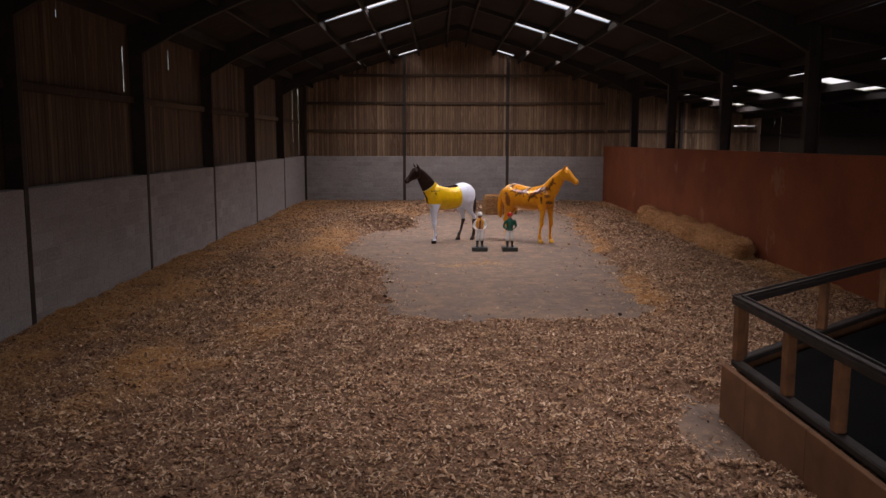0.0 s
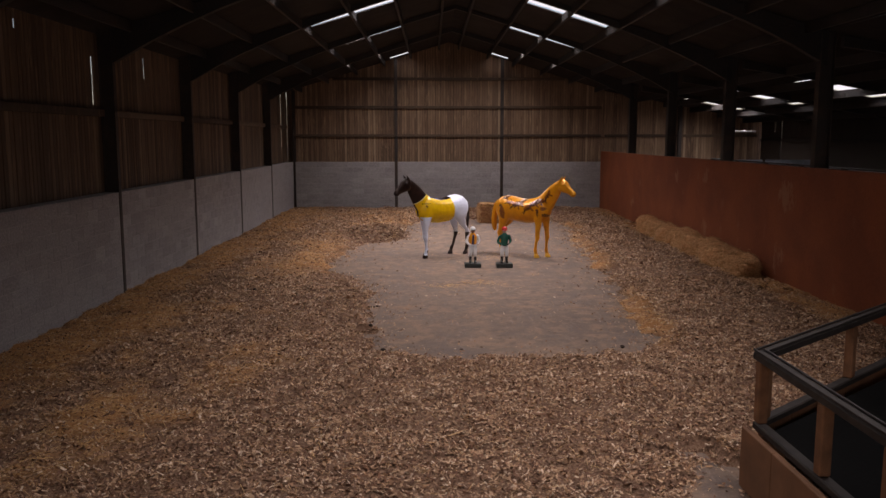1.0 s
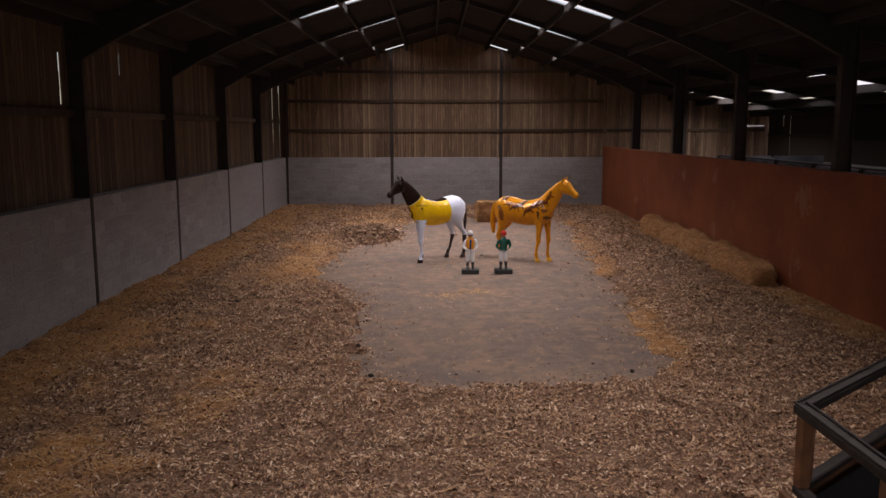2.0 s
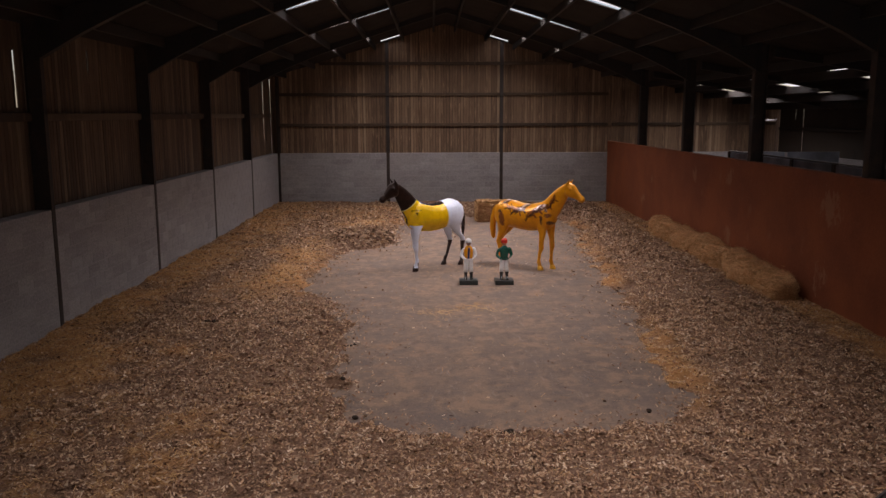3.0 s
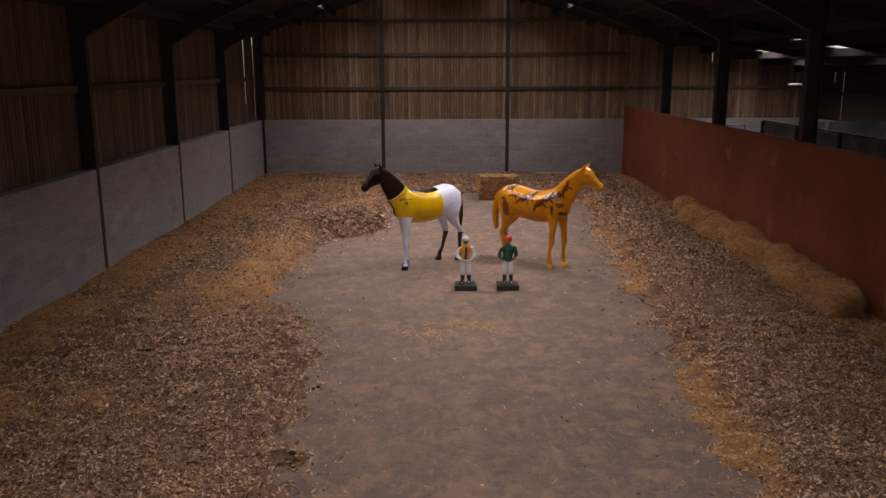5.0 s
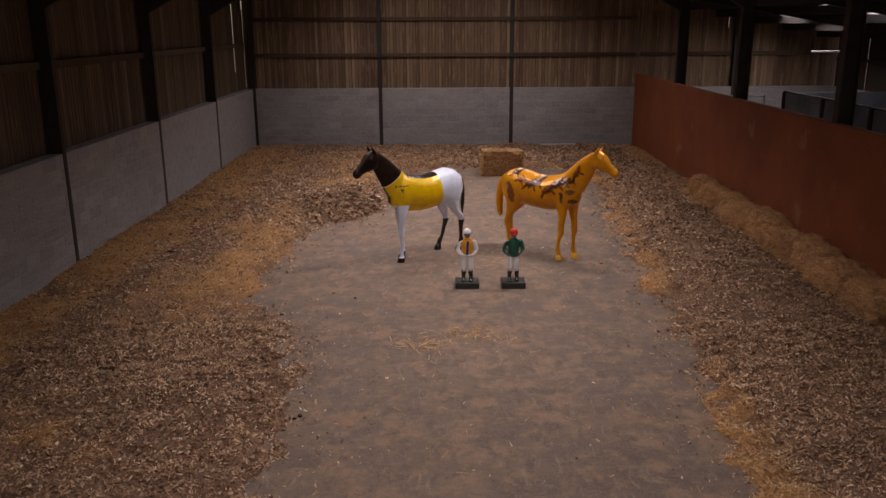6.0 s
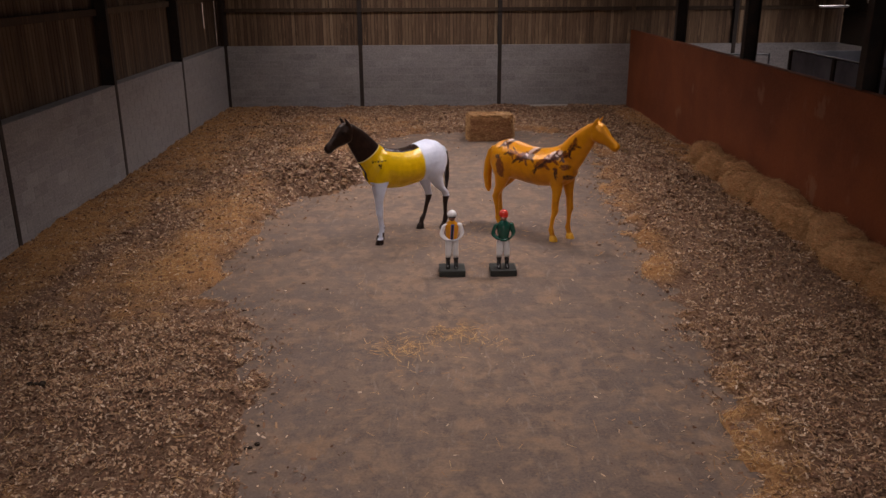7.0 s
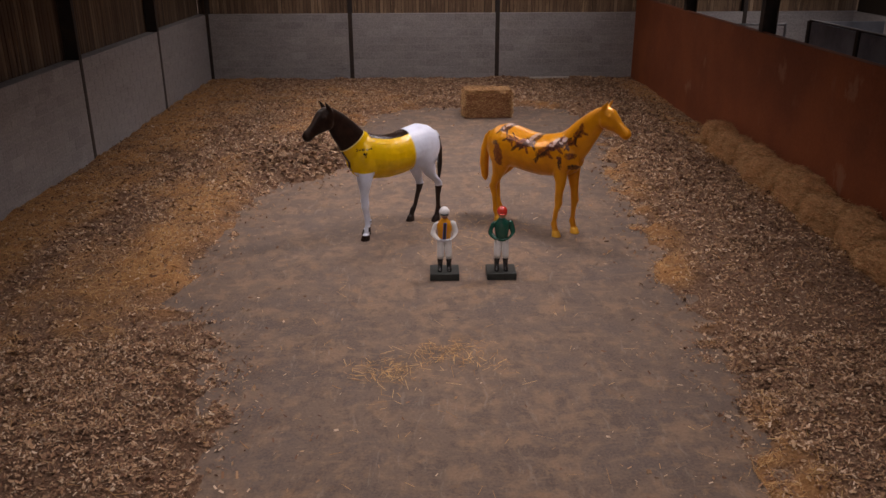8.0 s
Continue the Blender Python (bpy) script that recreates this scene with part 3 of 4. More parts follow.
pieces = flakes(rng, cx, cy, cz, rng.uniform(0.013, 0.042, k) * size, rng.uniform(0.0045, 0.0145, k) * size, 0.4)
heaped = quads("wood_chip_heap", pieces[wet], M["chip_dark"])
tagged(heaped, "low heap of darker damp wood chips on the litter", "wood chips", kind="stuff")
chips = quads("wood_chips", pieces[~wet], M["chip"])
tagged(chips, "loose brown and pale wood chips on the barn floor", "wood chips", kind="stuff")

rng, cx, cy = scatter(12, 400000, 0.5)
g, s = sample(GAP, cx, cy), sample(STRAWY, cx, cy)
heap = np.maximum(np.exp(-((cx - 0.32) / 0.28) ** 2 - ((cy - 16.35) / 0.32) ** 2), np.exp(-((cx - 0.98) / 0.42) ** 2 - ((cy - 16.75 + (cx - 0.98) ** 2) / 0.3) ** 2))
heap = np.maximum(heap, 0.35 * np.exp(-((cx - 1.35) / 0.8) ** 2 - ((cy - 20.6) / 0.9) ** 2))
keep = np.where(g > 0, rng.random(len(cx)) < 0.035 + s * 0.94, rng.random(len(cx)) < 0.003 + heap * 0.4 + 0.2 * s * np.exp(np.minimum(g, 0) * 4))
cx, cy = cx[keep], cy[keep]
k = len(cx)
cz = np.maximum(sample(np.where(GAP > 0, DEPTH, 0), cx, cy), 0) + rng.uniform(0.004, 0.03, k)
strands = quads("loose_straw", flakes(rng, cx, cy, cz, rng.uniform(0.06, 0.19, k), rng.uniform(0.0028, 0.006, k), 0.16), M["straw"])
tagged(strands, "loose golden straw strewn over the floor", "straw", kind="stuff")


def dung_lumps(name, x, y, n, spread, seed):
    rng = random.Random(seed)
    pile = thing(name, pose(x, y, float(sample(np.where(GAP > 0, DEPTH, 0), np.array([x]), np.array([y]))[0])), "small pile of dark dried droppings on concrete", "droppings")
    for _ in range(n):
        r = rng.uniform(0.018, 0.034)
        bm = bmesh.new()
        bmesh.ops.create_icosphere(bm, subdivisions=2, radius=r)
        o = Vector((rng.gauss(0, spread), rng.gauss(0, spread), r * 0.7 if _ < 8 else r * 1.8))
        for v in bm.verts:
            v.co = Vector((v.co.x * 1.2, v.co.y, v.co.z * 0.8)) * (1 + 0.25 * noise.noise(v.co * 30 + o * 7)) + o
        part("lump", bm, M["dung"], pile, smooth=True)
    return pile


dung_lumps("droppings", 1.07, 10.5, 16, 0.055, 1)
for k, (x, y, n) in enumerate([(-0.71, 11.2, 2), (-1.01, 12.3, 1), (-1.06, 14.2, 3), (2.79, 11.23, 2), (-3.55, 15.29, 5)]):
    dung_lumps("droppings", x, y, n, 0.05, 5 + k)

# ---- block walls ----
BLOCK_L, BLOCK_H = 0.45, 0.2289


def block_data(length):
    bm = one_box((0, 0, 0), (length - 0.012, 0.02, BLOCK_H - 0.012), 0.004)
    me = bpy.data.meshes.new("block")
    bm.to_mesh(me)
    bm.free()
    me.materials.append(M["block"])
    return me


def block_panel(wall, m, width, single):
    """One bay of block courses, each block proud of the mortar behind it. m: lower corner, x along the wall, -y into the room."""
    lengths, rng = {}, random.Random(int(width * 1000))
    rest = bmesh.new()
    for row in range(9):
        x = -BLOCK_L / 2 if row % 2 else 0.0
        while x < width - 0.03:
            a, b = max(x, 0.006), min(x + BLOCK_L, width)
            x += BLOCK_L
            if b - a < 0.05:
                continue
            at = m @ pose(a, -0.0025 - rng.random() * 0.002, row * BLOCK_H + 0.006)
            if single:
                key = round(b - a, 2)
                if key not in lengths:
                    lengths[key] = block_data(b - a)
                instance("block", lengths[key], wall, at)
            else:
                box(rest, (0, 0, 0), (b - a - 0.012, 0.02, BLOCK_H - 0.012), 0.0, at)
    if single:
        rest.free()
    else:
        tagged(part("block_courses", rest, M["block"], wall), kind="stuff")


def mortar_wall(name, lo, hi, label):
    ob = link_mesh(name, one_box(lo, hi, 0.004), M["mortar"])
    return tagged(ob, label, "wall", kind="structure")


wall_west = mortar_wall("wall_west", (XL - 0.36, YS, 0), (XL, YN, BLOCK_TOP), "grey concrete block wall below weathered timber boarding")
wall_north = mortar_wall("wall_north", (XL - 0.36, YN, 0), (XE + 0.2, YN + 0.34, BLOCK_TOP), "grey concrete block gable wall below timber boarding")
wall_east = mortar_wall("wall_east", (XE, YS, 0), (XE + 0.2, YN - 0.002, BLOCK_TOP), "grey concrete block wall of the side aisle")
GABLE_POSTS = [-1.55, 3.0]
BOARD_X, BOARD_Y = XL - 0.27, YN + 0.24       # planes of the boarding, set back behind the frames


def eaves_west():
    return roof_z(XL - 0.3) - 0.02


def rail(wall, lo, hi):
    part("rail", one_box(lo, hi, 0.008), M["rail_dark"], wall, "dark timber sheeting rail")


for a, b in zip(BAYS, BAYS[1:] + [YN]):
    part("rail", one_box((BOARD_X, a + 0.08, 3.48), (BOARD_X + 0.10, b - 0.08, 3.62), 0.008), M["rail_dark"], wall_west, "dark timber sheeting rail")
xs = [XL - 0.1] + GABLE_POSTS + [XR]
for z in (3.18, 4.38, 5.58):
    for a, b in zip(xs, xs[1:]):
        half = (RIDGE_Z - 0.05 - z) / SLOPE
        a, b = max(a + 0.06, RIDGE_X - half), min(b - 0.06, RIDGE_X + half)
        if b - a > 0.4:
            rail(wall_north, (a, BOARD_Y - 0.11, z - 0.06), (b, BOARD_Y, z + 0.06))
for a, b in ((XR + 0.1, 10.6), (10.75, XE)):
    rail(wall_north, (a, BOARD_Y - 0.11, 3.12), (b, BOARD_Y, 3.24))

# ---- frames ----
def column(name, x, y, turn, height, depth, width, label, group, foot=0.0):
    ob = link_mesh(name, i_beam(height - foot, depth, width), M["steel"])
    ob.matrix_basis = pose(x, y, foot, 0, 0, turn)
    return tagged(ob, label, "column", group)


for y in BAYS:
    column("column", XL + 0.012, y, 180, roof_z(XL) - 0.02, 0.27, 0.12, "dark rusty steel column set in the block wall", "west columns")
    column("column", XR - 0.04, y, 0, aisle_z(XR) - 0.05, 0.28, 0.19, "dark steel column rising from the red wall", "east columns")
for x in GABLE_POSTS:
    column("gable_post", x, YN - 0.012, 90, roof_z(x) - 0.02, 0.25, 0.13, "dark steel gable post between block panels", "gable posts")
column("gable_post", 10.68, YN - 0.012, 90, aisle_z(10.68) - 0.02, 0.25, 0.13, "dark steel gable post between block panels", "gable posts")
column("gable_post", XL + 0.05, YN - 0.012, 90, roof_z(XL) - 0.02, 0.25, 0.10, "dark steel gable post between block panels", "gable posts")


def rafter_profile(x0, x1, y, drop0, drop1):
    """A roof beam from (x0) to (x1) under the sheets, deeper at one end."""
    bm = bmesh.new()
    n = 10
    rows = []
    for k in range(n + 1):
        f = k / n
        x = x0 + (x1 - x0) * f
        top = (roof_z(x) if x <= XR + 0.11 else aisle_z(x)) - 0.03
        low = top - (drop1 + (drop0 - drop1) * (1 - f) ** 4)
        rows.append([bm.verts.new((x, y + s, z)) for s, z in ((-0.07, top), (0.07, top), (0.07, low), (-0.07, low))])
    for a, b in zip(rows, rows[1:]):
        for k in range(4):
            bm.faces.new((a[k], b[k], b[(k + 1) % 4], a[(k + 1) % 4]))
    bm.faces.new(rows[0]), bm.faces.new(rows[-1][::-1])
    bmesh.ops.recalc_face_normals(bm, faces=bm.faces)
    return bm


for y in BAYS:
    frame_ob = thing("roof_frame", pose(0, y, 0), "dark steel portal roof frame with deep haunches", "roof frame", "roof frames")
    for a, b in ((XL + 0.02, RIDGE_X), (XR + 0.1, RIDGE_X)):
        part("rafter", rafter_profile(a, b, 0, 0.62, 0.11 if y < 29 else 0.16), M["shaded_roof_steel"], frame_ob)
    part("aisle_rafter", rafter_profile(XR + 0.4, XE, 0, 0.2, 0.11), M["shaded_roof_steel"], frame_ob)

# ---- roof ----
PURLINS = [0.42, 1.63, 2.74, 3.93, 5.15, 6.3]
OPEN_FROM, OPEN_TO = 1.70, 3.88               # rooflight strip, down the fall from the ridge
ROWS_LIT = [(y + 0.5, y + 1.45) for y in BAYS if y > 2]
VERGE = (34.1, 34.75, 1.70, 2.48)            # short lights beside the gable: y from, y to, fall from, fall to


def roof_side(name, sign, x_end, z_of, start, o0, o1, rows):
    """Corrugated sheets with an opening for each rooflight strip."""
    bm = bmesh.new()
    ys = sorted({YS - 0.3, YN + 0.6, *[v for r in rows for v in r]})
    cuts = [o0, VERGE[2] + 0.001, VERGE[3], o1] if name != "ceiling_aisle" else [o0, o0 + 0.1, o0 + 0.2, o1]
    fall = [start] + [start + sign * c for c in sorted(cuts)] + [x_end]
    ys = sorted({*ys, VERGE[0], VERGE[1]})
    for i in range(5):
        mid = abs((fall[i] + fall[i + 1]) / 2 - start)
        for c, d in zip(ys, ys[1:]):
            if o0 < mid < o1 and any(abs(c - r[0]) < 1e-6 for r in rows):
                continue
            if VERGE[2] + 0.001 < mid < VERGE[3] and name != "ceiling_aisle" and abs(c - VERGE[0]) < 1e-6:
                continue
            a, b = fall[i], fall[i + 1]
            n = max(1, int((d - c) / 0.0875))
            prev = None
            for k in range(n * 2 + 1):
                y = c + (d - c) * k / (n * 2)
                z = 0.012 if k % 2 else -0.012
                cur = [bm.verts.new((x, y, z_of(x) + 0.02 + z)) for x in (a, b)]
                if prev:
                    bm.faces.new((prev[0], prev[1], cur[1], cur[0]))
                prev = cur
    # sheet colour is near black: the unlit look under the roof is painted in
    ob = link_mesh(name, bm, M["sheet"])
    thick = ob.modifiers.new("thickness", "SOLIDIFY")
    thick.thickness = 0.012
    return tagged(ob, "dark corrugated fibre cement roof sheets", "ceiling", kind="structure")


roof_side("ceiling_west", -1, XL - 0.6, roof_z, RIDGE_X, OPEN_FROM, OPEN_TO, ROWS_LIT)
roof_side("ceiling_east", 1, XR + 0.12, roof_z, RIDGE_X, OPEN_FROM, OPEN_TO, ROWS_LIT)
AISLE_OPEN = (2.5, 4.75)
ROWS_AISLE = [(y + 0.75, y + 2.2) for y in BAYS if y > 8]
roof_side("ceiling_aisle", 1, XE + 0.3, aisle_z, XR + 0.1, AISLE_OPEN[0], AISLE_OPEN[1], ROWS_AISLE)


def sloped(x0, x1, y0, y1, z_of, drop):
    bm = bmesh.new()
    v = [bm.verts.new((x, y, z_of(x) - drop)) for x, y in ((x0, y0), (x1, y0), (x1, y1), (x0, y1))]
    bm.faces.new(v)
    return bm


def rooflight(x0, x1, y0, y1, z_of, watts, slope, spread=142):
    ob = link_mesh("rooflight", sloped(x0, x1, y0, y1, z_of, -0.06), M["grp"])
    thick = ob.modifiers.new("thickness", "SOLIDIFY")
    thick.thickness = 0.004
    tagged(ob, "translucent white plastic rooflight sheet in the roof", "rooflight", "rooflights", "structure")
    xm = (x0 + x1) / 2
    tilt = math.degrees(math.atan(slope))
    area("rooflight_lamp", pose(xm, (y0 + y1) / 2, z_of(xm) + 0.045, 0, tilt, 0), abs(x1 - x0), y1 - y0, watts, spread=spread)


for y0, y1 in ROWS_LIT:
    for sgn in (-1, 1):
        rooflight(RIDGE_X + sgn * OPEN_FROM, RIDGE_X + sgn * OPEN_TO, y0, y1, roof_z, LAMP_ROOF * (1.10 if sgn > 0 else 0.6 if y0 < 8 else 0.94) * (0.88 if y0 < 8 else 0.6 if y0 < 13 else 0.92 if y0 < 18 else 1.36 if y0 < 28 else 1.62), sgn * SLOPE, 108 if y0 < 28 else 156)
for y0, y1 in ROWS_AISLE:
    rooflight(XR + 0.1 + AISLE_OPEN[0], XR + 0.1 + AISLE_OPEN[1], y0, y1, aisle_z, LAMP_AISLE * (2.3 if y0 > 30 else 0.3), LEAN_SLOPE, 164)

for sgn in (-1, 1):
    rooflight(RIDGE_X + sgn * VERGE[2], RIDGE_X + sgn * VERGE[3], VERGE[0], VERGE[1], roof_z, LAMP_VERGE, sgn * SLOPE)

for k, o in enumerate(PURLINS):
    for sgn in (-1, 1):
        x = RIDGE_X + sgn * o
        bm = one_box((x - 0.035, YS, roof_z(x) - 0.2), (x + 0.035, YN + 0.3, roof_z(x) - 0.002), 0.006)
        tagged(link_mesh("purlin", bm, M["shaded_roof_steel"]), "dark purlin running under the roof sheets", "purlin", "purlins", "structure")
for x in (8.83, 10.0, 11.17, 12.34, 13.5):
    bm = one_box((x - 0.035, YS, aisle_z(x) - 0.21), (x + 0.035, YN + 0.3, aisle_z(x) - 0.002), 0.006)
    tagged(link_mesh("purlin", bm, M["shaded_roof_steel"]), "dark purlin running under the roof sheets", "purlin", "purlins", "structure")

# ---- plain end wall with the open doorway behind the walk ----
bm = bmesh.new()
for lo, hi in (((XL - 0.3, YS - 0.2, 0), (-2.4, YS, 5.2)), ((3.8, YS - 0.2, 0), (XE + 0.2, YS, 4.4)), ((-2.4, YS - 0.2, 4.2), (3.8, YS, 6.3))):
    box(bm, lo, hi)
tagged(link_mesh("wall_south", bm, M["board_out"]), "dark boarded end wall with a wide open doorway", "wall", kind="structure")
area("doorway_lamp", look((1.9, YS - 0.1, 2.3), (2.6, 30, 3.4)), 3.6, 3.6, LAMP_DOOR, (0.95, 0.97, 1.0), 70)

# ---- red dividing wall ----
red = link_mesh("wall_red", one_box((XR - 0.08, 7.5, 0), (XR + 0.07, YN, RED_TOP), 0.012), M["red"])
tagged(red, "rust red painted dividing wall with pale scuffs", "wall", kind="structure")

# ---- aisle pens ----
PEN_X, PEN_TOP = 10.2, 2.36
pen = thing("pen_partition", pose(PEN_X, 0, 0), "grey sheeted pen partition with dark posts", "pen")
for k in range(9):
    y1 = 29.2 - 2.4 * k
    part("panel", one_box((-0.02, y1 - 2.32, 0.1), (0.02, y1 - 0.08, PEN_TOP - 0.06), 0.006), M["panel"], pen)
    part("post", one_box((-0.06, y1 - 0.07, 0), (0.06, y1 + 0.07, PEN_TOP - 0.04), 0.01), M["steel"], pen)
    part("top_rail", one_box((-0.05, y1 - 2.4, PEN_TOP - 0.04), (0.05, y1, PEN_TOP), 0.008), M["steel"], pen, "dark steel top rail")
for k in range(2):
    x1 = 0.1 + 1.85 * k
    part("panel", one_box((x1, 29.22, 0.1), (x1 + 1.75, 29.26, PEN_TOP - 0.06), 0.006), M["panel"], pen)
gate = thing("metal_gate", pose(7.75, 30.6, 0, 0, 0, -8), "galvanised metal field gate in the side aisle", "gate")
for z in (0.35, 0.7, 1.05, 1.4, 1.75, 2.12):
    bm = bmesh.new()
    loft(bm, [((0.05, 0, z), (0, 0.025, 0), (0, 0, 0.025)), ((2.3, 0, z), (0, 0.025, 0), (0, 0, 0.025))], 8)
    part("bar", bm, M["galv"], gate)
for x in (0.03, 2.32):
    bm = bmesh.new()
    loft(bm, [((x, 0, 0.0), (0.03, 0, 0), (0, 0.03, 0)), ((x, 0, 2.16), (0.03, 0, 0), (0, 0.03, 0))], 8)
    part("upright", bm, M["galv"], gate)

# ---- straw bales ----
def bale(name, x, y, turn, size, seed, label, group="", loose=0.05, round_off=0.07, tufts=6000):
    """A bale: a rounded block with tufted faces and, where firm, two twines."""
    rng = random.Random(seed)
    l, w, h = size
    bm = one_box((-l / 2, -w / 2, 0), (l / 2, w / 2, h))
    bmesh.ops.subdivide_edges(bm, edges=bm.edges[:], cuts=19, use_grid_fill=True)
    off = Vector((rng.random() * 50, rng.random() * 50, 0))
    for v in bm.verts:
        c = v.co.copy()
        inner = Vector((max(-l / 2 + round_off, min(l / 2 - round_off, c.x)), max(-w / 2 + round_off, min(w / 2 - round_off, c.y)), min(h - round_off, c.z)))
        d = c - inner
        if d.length > round_off and c.z > 0.01:
            c = inner + d.normalized() * round_off
        out = (c - Vector((0, 0, h * 0.4))).normalized()
        lift = noise.noise(c * 2.3 + off) * loose * 0.8 + noise.noise(c * 7 + off) * loose * 0.32 + noise.noise(c * 19 + off) * 0.035
        if c.z > 0.01:
            c += out * lift
        v.co = c
    thing_ob = thing(name, pose(x, y, 0.0, 0, 0, turn), label, "bale", group)
    part("body", bm, M["bale"] if round_off > 0.12 else M["bale_firm"], thing_ob, smooth=True)
    # firm bale: loose top; pale top and dark sides paint in light from above
    if round_off < 0.12:
        flap = one_box((-l / 2 + 0.02, -w / 2 + 0.0, h - 0.05), (l / 2 - 0.02, w / 2 - 0.02, h + 0.02))
        bmesh.ops.subdivide_edges(flap, edges=flap.edges[:], cuts=17, use_grid_fill=True)
        for v in flap.verts:
            low = v.co.z < h - 0.02
            v.co += Vector((noise.noise(v.co * 9 + off), noise.noise(v.co * 9 - off), 0.5 * noise.noise(v.co * 14 + off) - (1.4 * max(0, noise.noise(v.co * Vector((7, 7, 0)) + off)) if low else 0))) * 0.075
        part("loose_top", flap, M["bale_top"], thing_ob, "loose straw on the bale's top, coloured paler as if lit", smooth=True)
    r = np.random.default_rng(seed)
    n = tufts
    spots = np.array([v.co[:] for v in thing_ob.children[0].data.vertices if v.co.z > 0.03])
    p = spots[r.integers(0, len(spots), n)] + r.normal(0, 0.02, (n, 3))
    a = r.normal(0, 1, (n, 3))
    a /= np.linalg.norm(a, axis=1)[:, None]
    b = np.cross(a, r.normal(0, 1, (n, 3)))
    b /= np.linalg.norm(b, axis=1)[:, None]
    a[:, 2] *= 0.5
    u, q = a * r.uniform(0.02, 0.06, n)[:, None], b * 0.0026
    ob = quads("loose_tuft", np.stack([p - u - q, p + u - q, p + u + q, p - u + q], 1), M["tuft"])
    ob.parent = thing_ob
    tagged(ob, kind="stuff")
    return thing_ob


bale("straw_bale", 2.30, 29.4, 3, (1.18, 0.58, 0.68), 3, "firm golden straw bale standing on the concrete floor", "", 0.07, 0.11, 14000)
# length, height, turn and how slumped each one is, from the near end on
ROW = ((1.20, 0.47, -6, 0.17), (1.05, 0.50, 8, 0.22), (1.20, 0.55, -6, 0.20), (1.00, 0.50, 7, 0.24), (1.25, 0.57, -4, 0.19), (1.05, 0.51, 9, 0.24),
       (1.10, 0.53, -7, 0.21), (1.00, 0.53, 10, 0.22), (1.10, 0.55, -4, 0.21))
y = 16.75
for k, (length, high, lean, slump) in enumerate(ROW):
    deep = 0.54 if k == 0 else 0.54 + 0.09 * (k % 2)
    bale("straw_heap", (XR - 0.44 if k == 0 else XR - 0.12 - deep / 2), y + length / 2, 90 + lean, (length * 1.06, deep, high), 20 + k,
         "burst golden straw bale slumped along the red wall", "bales along the red wall", 0.06 + slump * 0.4, slump, 9000)
    y += length * 0.945

# ---- railed box with boarded sides ----
def rail_run(owner, a, b, posts, out=0.0):
    """One side of the railed box from a to b: boarded base, low rail, posts, top rail."""
    a, b = Vector(a), Vector(b)
    d = (b - a)
    length, turn = d.length, math.degrees(math.atan2(d.y, d.x))
    m = pose(a.x, a.y, 0, 0, 0, turn)
    cuts = [-0.06 if out else 0.0, 0.58, 1.8, 3.02, length]
    for c, d in zip(cuts, cuts[1:]):
        part("base_panel", one_box((c + 0.003, out - 0.02, 0), (d - 0.003, out + 0.02, 0.55), 0.006, m), M["ply"], owner, "orange brown plywood base")
    if out:
        part("ledge", one_box((-0.06, out + 0.021, 0.515), (length, -0.052, 0.545), 0.006, m), M["ply"], owner, "plywood ledge")
    part("low_rail", one_box((0, -0.05, 0.552), (length, 0.05, 0.62), 0.012, m), M["rail"], owner, "black lower rail")
    part("top_rail", one_box((-0.05, -0.055, 1.165), (length, 0.055, 1.24), 0.014, m), M["rail"], owner, "black top rail")
    for s in (-0.045, 0.045):
        part("rail_lip", one_box((-0.05, s - 0.009, 1.242), (length, s + 0.009, 1.262), 0.004, m), M["rail"], owner)
    for x in posts:
        part("post", one_box((x - 0.05, -0.045, 0.622), (x + 0.05, 0.045, 1.168), 0.01, m), M["post"], owner, "brown stained post")


rail_box = thing("railed_box", pose(0, 0, 0), "orange brown plywood box with posts and black rails", "railed enclosure")
rail_run(rail_box, (2.87, 6.36), (2.90, 2.58), (0.05, 1.17, 2.05, 2.93, 3.72), -0.1)
rail_run(rail_box, (2.91, 6.40), (7.05, 10.05), (0.05, 1.90, 3.68, 5.45))
bm = bmesh.new()
deck = [bm.verts.new((x, y, 0.50)) for x, y in ((2.97, 6.36), (2.97, 2.60), (7.2, 2.60), (7.2, 9.9))]
top = bm.faces.new(deck)
low = bmesh.ops.extrude_face_region(bm, geom=[top])
for v in low["geom"]:
    if isinstance(v, bmesh.types.BMVert):
        v.co.z = 0.46
bmesh.ops.recalc_face_normals(bm, faces=bm.faces)
part("deck", bm, M["mat"], rail_box, "black rubber covered deck")

# ---- horse statues ----
def tube(bm, pts, seg=14):
    """Legs, tail and ears: a tube through (x, y, z, rx, ry) with level rings."""
    loft(bm, [((x, y, z), (rx, 0, 0), (0, ry, 0)) for x, y, z, rx, ry in pts], seg)


def slanted(bm, pts, seg=18):
    """Neck and head: rings (x, z, half depth, half width) square to the path in the xz plane."""
    rings = []
    for k, (x, z, r, w) in enumerate(pts):
        a, b = pts[max(k - 1, 0)], pts[min(k + 1, len(pts) - 1)]
        d = Vector((b[0] - a[0], 0, b[1] - a[1])).normalized()
        rings.append(((x, 0, z), Vector((-d.z, 0, d.x)) * r, (0, w, 0)))
    loft(bm, rings, seg)


